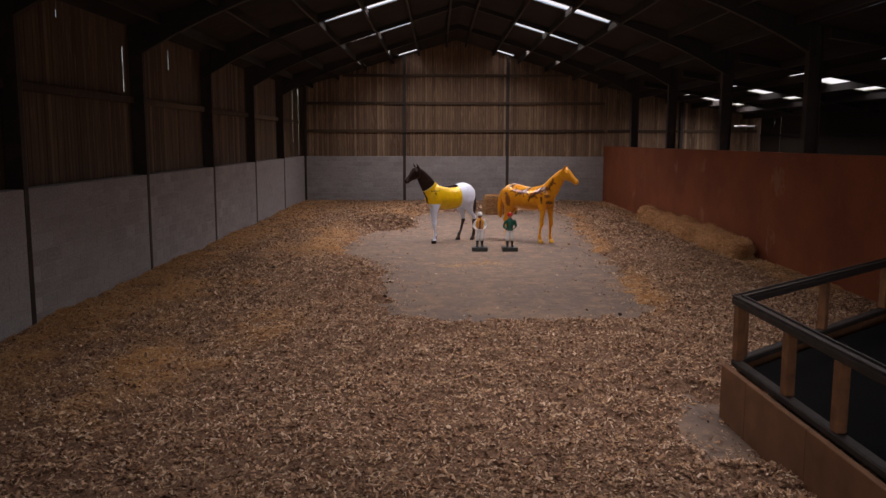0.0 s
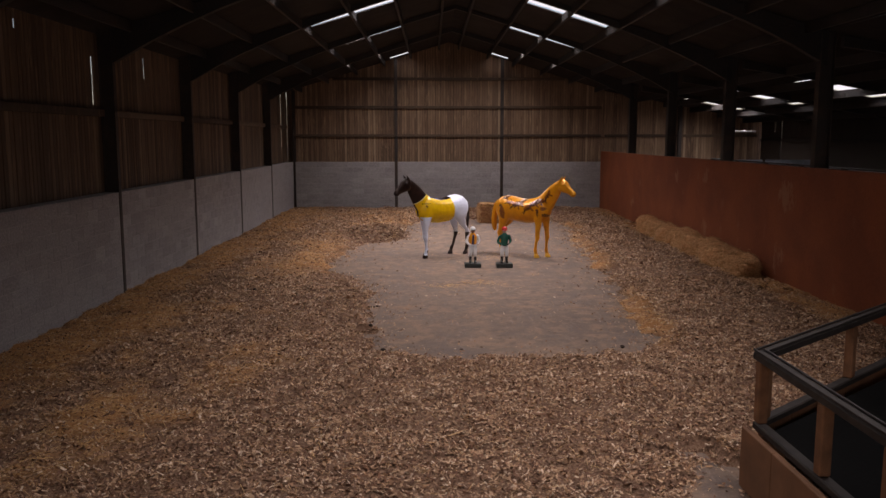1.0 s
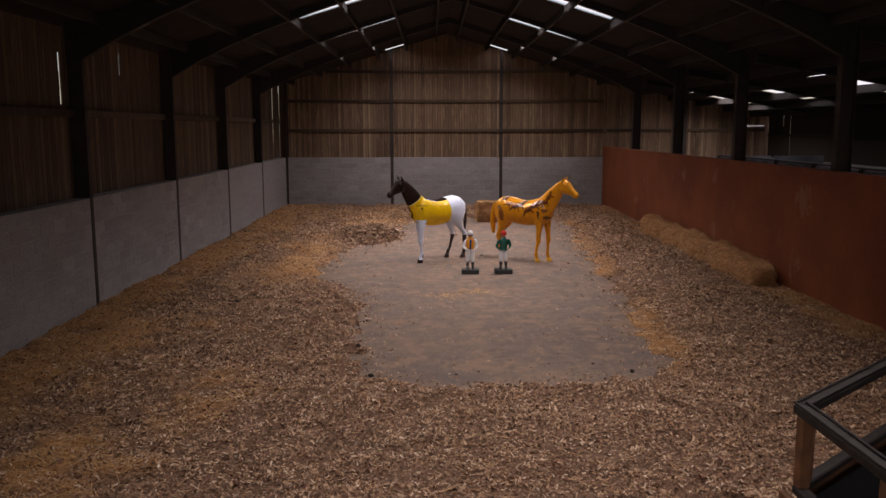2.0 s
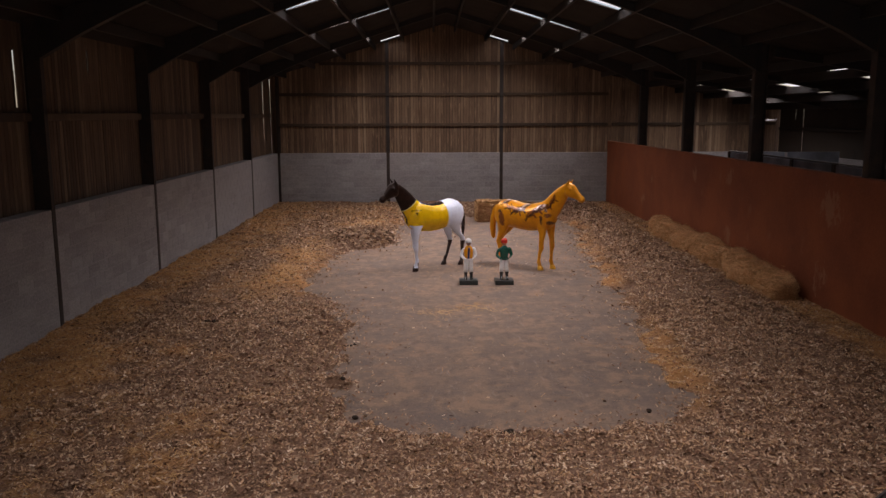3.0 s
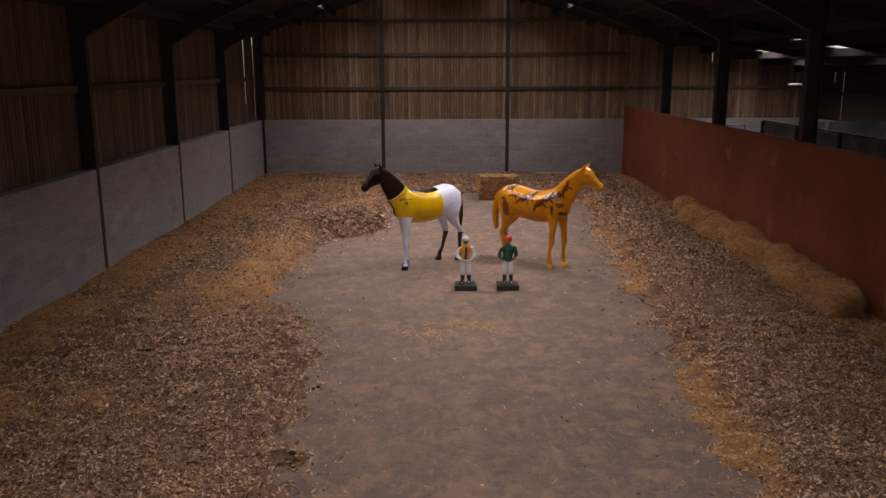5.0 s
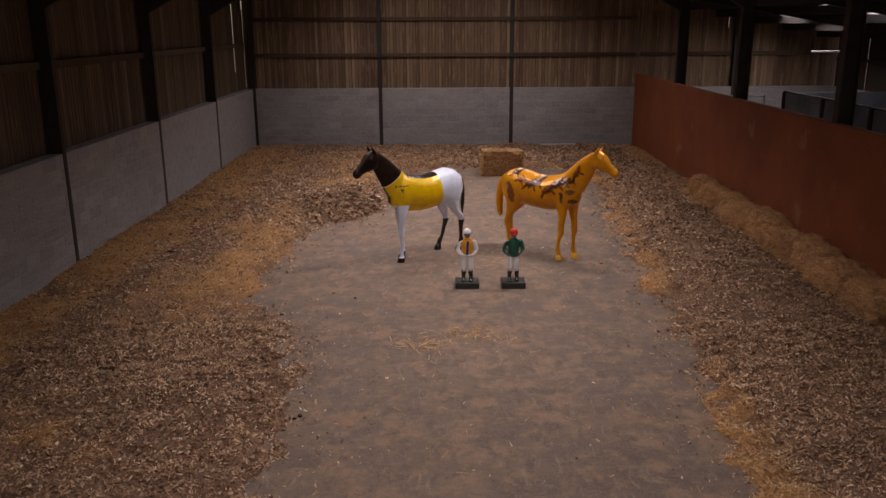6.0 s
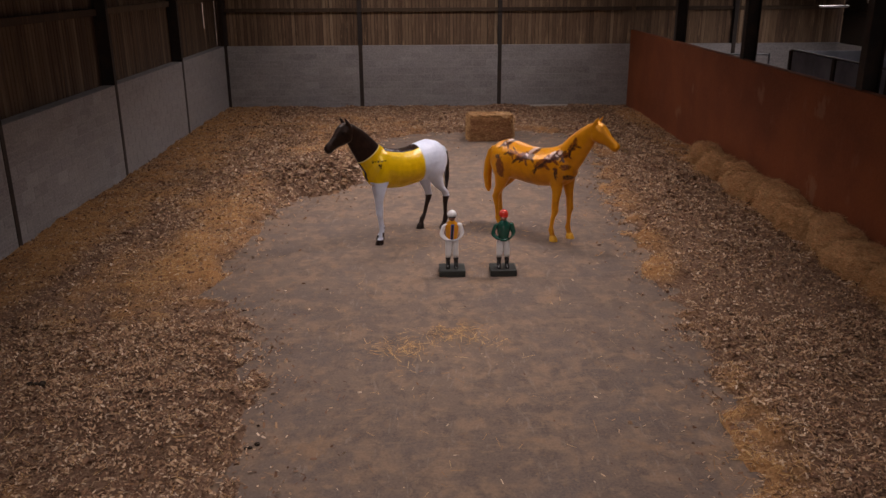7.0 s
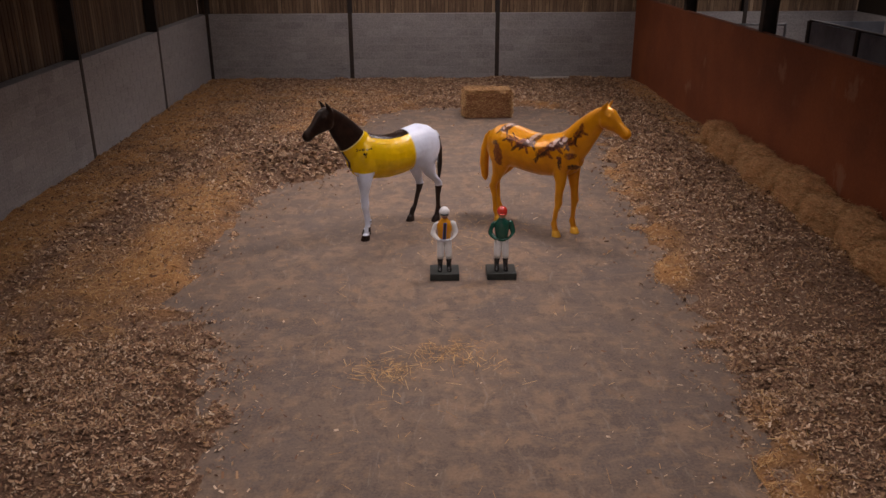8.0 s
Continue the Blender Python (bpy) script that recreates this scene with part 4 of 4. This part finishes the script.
def horse_mesh(name, fore, hind, tail, tall=1.0):
    """A standing horse, nose along +x: trunk, neck, head, legs and tail fused into one skin.
    fore: (hoof x, y, shoulder x); hind: (hoof x, y, hock x)."""
    bm = bmesh.new()
    trunk = [(-0.83, 1.39, 1.14, 0.08), (-0.78, 1.475, 1.02, 0.18), (-0.66, 1.56, 0.95, 0.255), (-0.48, 1.61, 0.93, 0.287), (-0.28, 1.58, 0.92, 0.277),
             (-0.05, 1.53, 0.89, 0.285), (0.15, 1.525, 0.88, 0.29), (0.35, 1.565, 0.90, 0.275), (0.50, 1.615, 0.925, 0.245), (0.63, 1.60, 0.96, 0.215),
             (0.74, 1.49, 1.03, 0.17), (0.81, 1.38, 1.13, 0.095)]
    loft(bm, [((x, 0, (t + b) / 2), (0, w, 0), (0, 0, (t - b) / 2)) for x, t, b, w in trunk], 24)
    slanted(bm, [(0.50, 1.29, 0.30, 0.175), (0.64, 1.41, 0.265, 0.16), (0.74, 1.515, 0.238, 0.142), (0.825, 1.63, 0.216, 0.12), (0.91, 1.728, 0.196, 0.105), (0.99, 1.822, 0.17, 0.094), (1.09, 1.925, 0.135, 0.082), (1.14, 1.975, 0.11, 0.075)])
    slanted(bm, [(1.07, 2.01, 0.08, 0.065), (1.12, 1.965, 0.14, 0.095), (1.19, 1.905, 0.165, 0.108), (1.27, 1.85, 0.142, 0.09), (1.35, 1.80, 0.102, 0.068), (1.425, 1.75, 0.084, 0.058), (1.48, 1.71, 0.086, 0.064), (1.52, 1.68, 0.07, 0.057), (1.54, 1.665, 0.035, 0.03)])
    for s in (-1, 1):
        tube(bm, [(1.125, s * 0.055, 2.00, 0.045, 0.036), (1.15, s * 0.064, 2.06, 0.042, 0.032), (1.185, s * 0.07, 2.115, 0.028, 0.02), (1.215, s * 0.072, 2.165, 0.008, 0.007)], 10)
        # shoulder, stifle and cheek muscles
        for (cx, cy, cz), (ax, ay, az) in (((0.55, 0.15, 1.24), (0.19, 0.09, 0.25)), ((-0.50, 0.17, 1.16), (0.23, 0.11, 0.24)), ((1.175, 0.05, 1.86), (0.10, 0.062, 0.10))):
            made = bmesh.ops.create_icosphere(bm, subdivisions=3, radius=1.0)["verts"]
            for v in made:
                v.co = Vector((cx + v.co.x * ax, s * cy + v.co.y * ay, cz + v.co.z * az))
        for (cx, cy, cz), r in (((1.245, 0.085, 1.945), 0.032), ((1.515, 0.045, 1.70), 0.026)):
            made = bmesh.ops.create_icosphere(bm, subdivisions=2, radius=r)["verts"]
            bmesh.ops.translate(bm, vec=(cx, s * cy, cz), verts=made)
    for s, (hx, hy, sx) in zip((1, -1), fore):
        sy = s * 0.13
        kx, ky = hx * 0.62 + sx * 0.38 + 0.005, sy * 0.45 + hy * 0.55
        tube(bm, [(sx - 0.05, sy, 1.22, 0.15, 0.09), (sx - 0.03, sy, 1.0, 0.122, 0.085), (sx - 0.01, sy, 0.86, 0.085, 0.07), (kx * 0.6 + sx * 0.4, ky, 0.70, 0.062, 0.055),
                  (kx, ky, 0.59, 0.062, 0.057), (kx + 0.008, ky, 0.54, 0.064, 0.058), (kx, ky, 0.485, 0.054, 0.048), (kx * 0.6 + hx * 0.4 - 0.01, hy, 0.41, 0.041, 0.035), (hx - 0.02, hy, 0.25, 0.036, 0.032),
                  (hx - 0.025, hy, 0.19, 0.052, 0.045), (hx - 0.012, hy, 0.15, 0.047, 0.042), (hx, hy, 0.11, 0.042, 0.04), (hx + 0.015, hy, 0.08, 0.06, 0.057), (hx + 0.03, hy, 0.0, 0.08, 0.072)])
    for s, (hx, hy, kx) in zip((1, -1), hind):
        sx, sy = -0.55, s * 0.14
        tube(bm, [(sx, sy, 1.40, 0.20, 0.10), (sx, sy, 1.18, 0.225, 0.125), (sx + 0.03, sy, 0.98, 0.165, 0.11), (sx * 0.6 + kx * 0.4 + 0.02, (sy + hy) / 2, 0.80, 0.10, 0.078),
                  (kx + 0.02, (sy + hy * 2) / 3, 0.66, 0.066, 0.054), (kx - 0.015, hy, 0.585, 0.068, 0.05), (kx, hy, 0.51, 0.056, 0.045), (kx * 0.78 + hx * 0.22, hy, 0.42, 0.043, 0.036),
                  (kx * 0.4 + hx * 0.6 - 0.015, hy, 0.26, 0.038, 0.033), (hx - 0.032, hy, 0.195, 0.053, 0.046), (hx - 0.016, hy, 0.15, 0.048, 0.043), (hx, hy, 0.11, 0.043, 0.041), (hx + 0.015, hy, 0.08, 0.06, 0.057), (hx + 0.03, hy, 0.0, 0.08, 0.072)])
    tube(bm, tail)
    for v in bm.verts:
        v.co.z *= tall
    for f in bm.faces:
        f.smooth = True
    bmesh.ops.recalc_face_normals(bm, faces=bm.faces)
    rough = link_mesh("rough", bm, [])
    m1 = rough.modifiers.new("fuse", "REMESH")
    m1.mode, m1.voxel_size, m1.use_smooth_shade = "VOXEL", 0.0095, True
    m2 = rough.modifiers.new("relax", "SMOOTH")
    m2.factor, m2.iterations = 0.5, 18
    got = bpy.data.meshes.new_from_object(rough.evaluated_get(bpy.context.evaluated_depsgraph_get()))
    bpy.data.objects.remove(rough)
    got.name = name
    got.polygons.foreach_set("use_smooth", [True] * len(got.polygons))
    return got


def horse(name, data, mat, x, y, turn, label):
    data.materials.clear()
    data.materials.append(mat)
    ob = new(name, data)
    ob.matrix_basis = pose(x, y, 0.0, 0, 0, turn)
    return tagged(ob, label, "statue")


HEAD = 39.7
tail_a = [(-0.80, 0, 1.45, 0.05, 0.03), (-0.88, 0, 1.36, 0.04, 0.035), (-0.915, 0, 1.15, 0.05, 0.045), (-0.92, 0, 0.9, 0.045, 0.045), (-0.91, 0, 0.66, 0.02, 0.02)]
tail_b = [(-0.80, 0, 1.45, 0.05, 0.04), (-0.88, 0, 1.36, 0.055, 0.05), (-0.93, 0, 1.15, 0.07, 0.07), (-0.95, 0, 0.9, 0.075, 0.075), (-0.93, 0, 0.68, 0.06, 0.06), (-0.92, 0, 0.6, 0.02, 0.02)]
horse("horse_statue", horse_mesh("horse_statue", ((0.61, 0.085, 0.64), (0.435, -0.13, 0.51)), ((-0.77, 0.10, -0.80), (-0.475, -0.18, -0.64)), tail_a, 1.003), M["horse_a"],
      0.25, 20.82, 180 + HEAD, "life size glossy horse statue painted brown, yellow and white")
horse("horse_statue", horse_mesh("horse_statue", ((0.66, 0.13, 0.63), (0.52, -0.18, 0.56)), ((-0.70, 0.13, -0.78), (-0.58, -0.14, -0.66)), tail_b, 0.985), M["horse_b"],
      2.41, 20.92, -HEAD, "life size glossy orange horse statue with dark painted scenes")

# ---- small figures on plinths ----
def figure(x, y, top_mat, arm_mat, cap_mat, sash, label):
    """A plain standing figure with hands on hips on a dark plinth, as one mesh."""
    names = ["plinth", "black", "white", top_mat, arm_mat, "skin", cap_mat, "blue"]
    bm = bmesh.new()
    box(bm, (-0.195, -0.17, 0), (0.195, 0.17, 0.10), 0.008, None, 0)

    def level(pts, index, seg=14):
        loft(bm, [((px, py, pz), (rx, 0, 0), (0, ry, 0)) for px, py, pz, rx, ry in pts], seg, index)

    for s in (-1, 1):
        level([(s * 0.062, -0.05, 0.10, 0.032, 0.062), (s * 0.062, -0.045, 0.125, 0.032, 0.06), (s * 0.06, -0.005, 0.15, 0.03, 0.034), (s * 0.058, 0, 0.23, 0.037, 0.038), (s * 0.057, 0, 0.265, 0.039, 0.04)], 1)
        level([(s * 0.055, 0, 0.262, 0.041, 0.041), (s * 0.054, 0, 0.31, 0.047, 0.047), (s * 0.05, 0, 0.40, 0.050, 0.054), (s * 0.046, 0, 0.49, 0.052, 0.062), (s * 0.04, 0, 0.545, 0.048, 0.06)], 2)
        pts = [(0.080, 0.0, 0.778, 0.030), (0.108, 0.008, 0.755, 0.036), (0.128, 0.014, 0.70, 0.034), (0.148, 0.014, 0.645, 0.031), (0.150, 0.0, 0.615, 0.029), (0.126, -0.03, 0.585, 0.027), (0.095, -0.055, 0.562, 0.025), (0.072, -0.068, 0.55, 0.022)]
        loft(bm, [((s * px, py, pz), (r * 1.12, 0, r * 0.45), (0, r * 1.12, 0)) for px, py, pz, r in pts], 10, 4)
    level([(0, 0, 0.545, 0.08, 0.062), (0, 0, 0.58, 0.083, 0.064), (0, 0, 0.65, 0.094, 0.07), (0, 0, 0.72, 0.103, 0.072), (0, 0, 0.765, 0.098, 0.064), (0, 0, 0.79, 0.074, 0.05), (0, 0, 0.815, 0.046, 0.042), (0, 0, 0.83, 0.04, 0.04)], 3, 18)
    level([(0, 0, 0.515, 0.094, 0.07), (0, 0, 0.535, 0.097, 0.073), (0, 0, 0.552, 0.088, 0.067)], 2 if sash else 3, 18)
    if sash:
        box(bm, (-0.021, -0.084, 0.556), (0.021, -0.056, 0.785), 0.006, pose(-0.033, 0, 0, 0, 3, 0), 7)
    level([(0, 0, 0.80, 0.033, 0.033), (0, 0, 0.835, 0.035, 0.038), (0, -0.006, 0.86, 0.048, 0.055), (0, -0.006, 0.895, 0.053, 0.06), (0, 0, 0.93, 0.045, 0.05)], 5)
    level([(0, 0.006, 0.885, 0.066, 0.070), (0, 0.004, 0.915, 0.070, 0.074), (0, 0.002, 0.945, 0.063, 0.067), (0, 0, 0.970, 0.044, 0.047), (0, 0, 0.985, 0.016, 0.017)], 6)
    level([(0, -0.05, 0.888, 0.054, 0.048), (0, -0.052, 0.897, 0.052, 0.048)], 6 if not sash else 1)
    ob = link_mesh("figure_statue", bm, [M[k] for k in names], None, True)
    ob.data.polygons.foreach_set("use_smooth", [p.material_index != 0 for p in ob.data.polygons])
    ob.matrix_basis = pose(x, y, 0.0)
    return tagged(ob, label, "statue", "small figures")


figure(0.975, 18.93, "orange", "white", "white", True, "small orange and white statue with white cap on dark plinth")
figure(1.735, 18.93, "green", "green", "redcap", False, "small green statue with red cap on dark plinth")

plank = link_mesh("plank", one_box((-0.72, -0.06, 0), (0.72, 0.06, 0.045), 0.006), M["pale"])
plank.matrix_basis = pose(4.75, YN - 0.16, 0.085, 0, 0, 1)
tagged(plank, "pale timber plank lying at the foot of the wall", "plank")

# ---- hanging strip light in the aisle ----
strip = thing("strip_light", pose(12.15, 31.3, 3.34), "pale strip light fitting hanging in the side aisle", "light fitting")
part("housing", one_box((-0.42, -0.04, 0), (0.42, 0.04, 0.03), 0.008), M["white"], strip)
bm = bmesh.new()
loft(bm, [((-0.40, 0, -0.02), (0, 0.018, 0), (0, 0, 0.018)), ((0.40, 0, -0.02), (0, 0.018, 0), (0, 0, 0.018))], 8)
part("tube", bm, M["white"], strip, "white tube")
for s in (-0.35, 0.35):
    bm = bmesh.new()
    loft(bm, [((s, 0, 0.04), (0.003, 0, 0), (0, 0.003, 0)), ((s, 0, aisle_z(12.15) - 3.34 - 0.02), (0.003, 0, 0), (0, 0.003, 0))], 6)
    part("hanger", bm, M["steel"], strip)

# ---- boarding ----
# gaps in the side boarding: y, from, to, boards split, and the stretch that is open in the outer layer
SLITS_W = [(12.03, 4.72, 5.0, 1, 0.06, 0.40), (14.78, 3.70, 4.58, 1, 0.06, 0.40), (17.55, 4.35, 4.8, 1, 0.12, 0.40), (29.6, 4.25, 4.85, 1, -0.18, 0.6), (33.68, 2.7, 5.0, 1, -0.1, 0.5)]

SLITS_E = [(32.72, BLOCK_TOP + 0.02, 3.78), (33.38, 3.35, 3.74)]


def board_mesh(w, h0, h1, mat="board"):
    """An upright board, its head cut to the slope of the roof."""
    bm = one_box((0, 0, 0), (w, 0.022, 1.0), 0.0)
    for v in bm.verts:
        if v.co.z > 0.5:
            v.co.z = h0 if v.co.x < w / 2 else h1
    me = bpy.data.meshes.new("board")
    bm.to_mesh(me)
    bm.free()
    me.materials.append(M[mat])
    return me


PITCH_B = 0.125
# west boards: darker copy of the gable boards, the wall's shade put in colour
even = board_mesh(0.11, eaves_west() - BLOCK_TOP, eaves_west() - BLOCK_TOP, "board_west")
# outer layer: same boarding toned down, so shade behind the gaps is in its colour
outer = bmesh.new()
rng = random.Random(4)
y = YN + 0.2
while y > -5.9:
    y -= PITCH_B
    gap = [s for s in SLITS_W if abs(s[0] - y - 0.055) < PITCH_B * s[3] / 2]
    wide = [s for s in SLITS_W if s[4] < y - s[0] < s[5]]
    top = eaves_west()
    for a, b in [(BLOCK_TOP, gap[0][1]), (gap[0][2], top)] if gap else [(BLOCK_TOP, top)]:
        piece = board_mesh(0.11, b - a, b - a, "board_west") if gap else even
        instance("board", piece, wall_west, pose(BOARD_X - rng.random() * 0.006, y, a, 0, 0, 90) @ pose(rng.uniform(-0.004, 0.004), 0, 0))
    if gap and gap[0][0] < 30:
        # the split board: uneven lengths of it still hang beside the gap
        low, high = gap[0][1], gap[0][2]
        cuts = [low, low + (high - low) * rng.uniform(0.25, 0.4), low + (high - low) * rng.uniform(0.6, 0.75), high]
        for a, b in zip(cuts, cuts[1:]):
            split = board_mesh(rng.uniform(0.048, 0.062), b - a, b - a, "board_west")
            instance("board", split, wall_west, pose(BOARD_X - 0.003, y, a, 0, 0, 90))
    for a, b in [(BLOCK_TOP, wide[0][1]), (wide[0][2], top)] if wide else [(BLOCK_TOP, top)]:
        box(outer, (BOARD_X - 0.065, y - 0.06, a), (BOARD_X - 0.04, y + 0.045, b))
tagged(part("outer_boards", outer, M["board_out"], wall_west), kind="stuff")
part("corner_board", one_box((BOARD_X - 0.02, YN + 0.105, BLOCK_TOP), (BOARD_X + 0.002, YN + 0.222, eaves_west() - 0.3), 0.003), M["board_west"], wall_west)

outer = bmesh.new()
x = XL - 0.266
while x < XE + 0.22:
    xm = x + 0.07
    z_of = roof_z if xm < XR + 0.1 else aisle_z
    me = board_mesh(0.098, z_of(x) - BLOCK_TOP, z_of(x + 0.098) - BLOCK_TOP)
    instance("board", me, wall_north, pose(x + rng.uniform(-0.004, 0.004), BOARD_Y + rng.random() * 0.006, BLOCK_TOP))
    if abs(x + 0.105 - 10.42) < 0.056:
        spans = [(BLOCK_TOP, 4.05), (4.5, z_of(xm))]
    else:
        spans = [(BLOCK_TOP, z_of(xm))]
    for a, b in spans:
        if b - a > 0.05:
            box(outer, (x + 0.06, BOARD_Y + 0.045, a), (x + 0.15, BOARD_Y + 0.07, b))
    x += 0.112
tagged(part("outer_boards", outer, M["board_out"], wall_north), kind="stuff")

# aisle boards and rail: near-black copy of the boarding, shade put into the colour
outer = bmesh.new()
y = -5.9
while y < YN:
    gap = [g for g in SLITS_E if abs(y - g[0]) < 0.04]
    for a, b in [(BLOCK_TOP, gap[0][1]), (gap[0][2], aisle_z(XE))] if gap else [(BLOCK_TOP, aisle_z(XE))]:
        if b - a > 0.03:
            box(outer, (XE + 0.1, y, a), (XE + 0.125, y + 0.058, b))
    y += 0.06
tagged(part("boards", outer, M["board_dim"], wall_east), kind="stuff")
part("rail", one_box((XE + 0.01, YS + 0.1, 2.93), (XE + 0.098, YN - 0.1, 3.05), 0.008), M["board_dim"], wall_east, "dark timber sheeting rail")

# ---- blocks ----
gx = [XL + 0.10] + [v for p in GABLE_POSTS for v in (p - 0.07, p + 0.07)] + [XR - 0.08]
for a, b in zip(gx[::2], gx[1::2]):
    block_panel(wall_north, pose(a, YN, 0), b - a, True)
for a, b in ((XR + 0.1, 10.6), (10.75, XE)):
    block_panel(wall_north, pose(a, YN, 0), b - a, False)
for a, b in zip(BAYS, BAYS[1:] + [YN]):
    block_panel(wall_west, pose(XL, a + 0.07, 0, 0, 0, 90), b - a - 0.14, 9.0 < a < 22.0)
block_panel(wall_east, pose(XE, YN, 0, 0, 0, -90), 30.0, False)
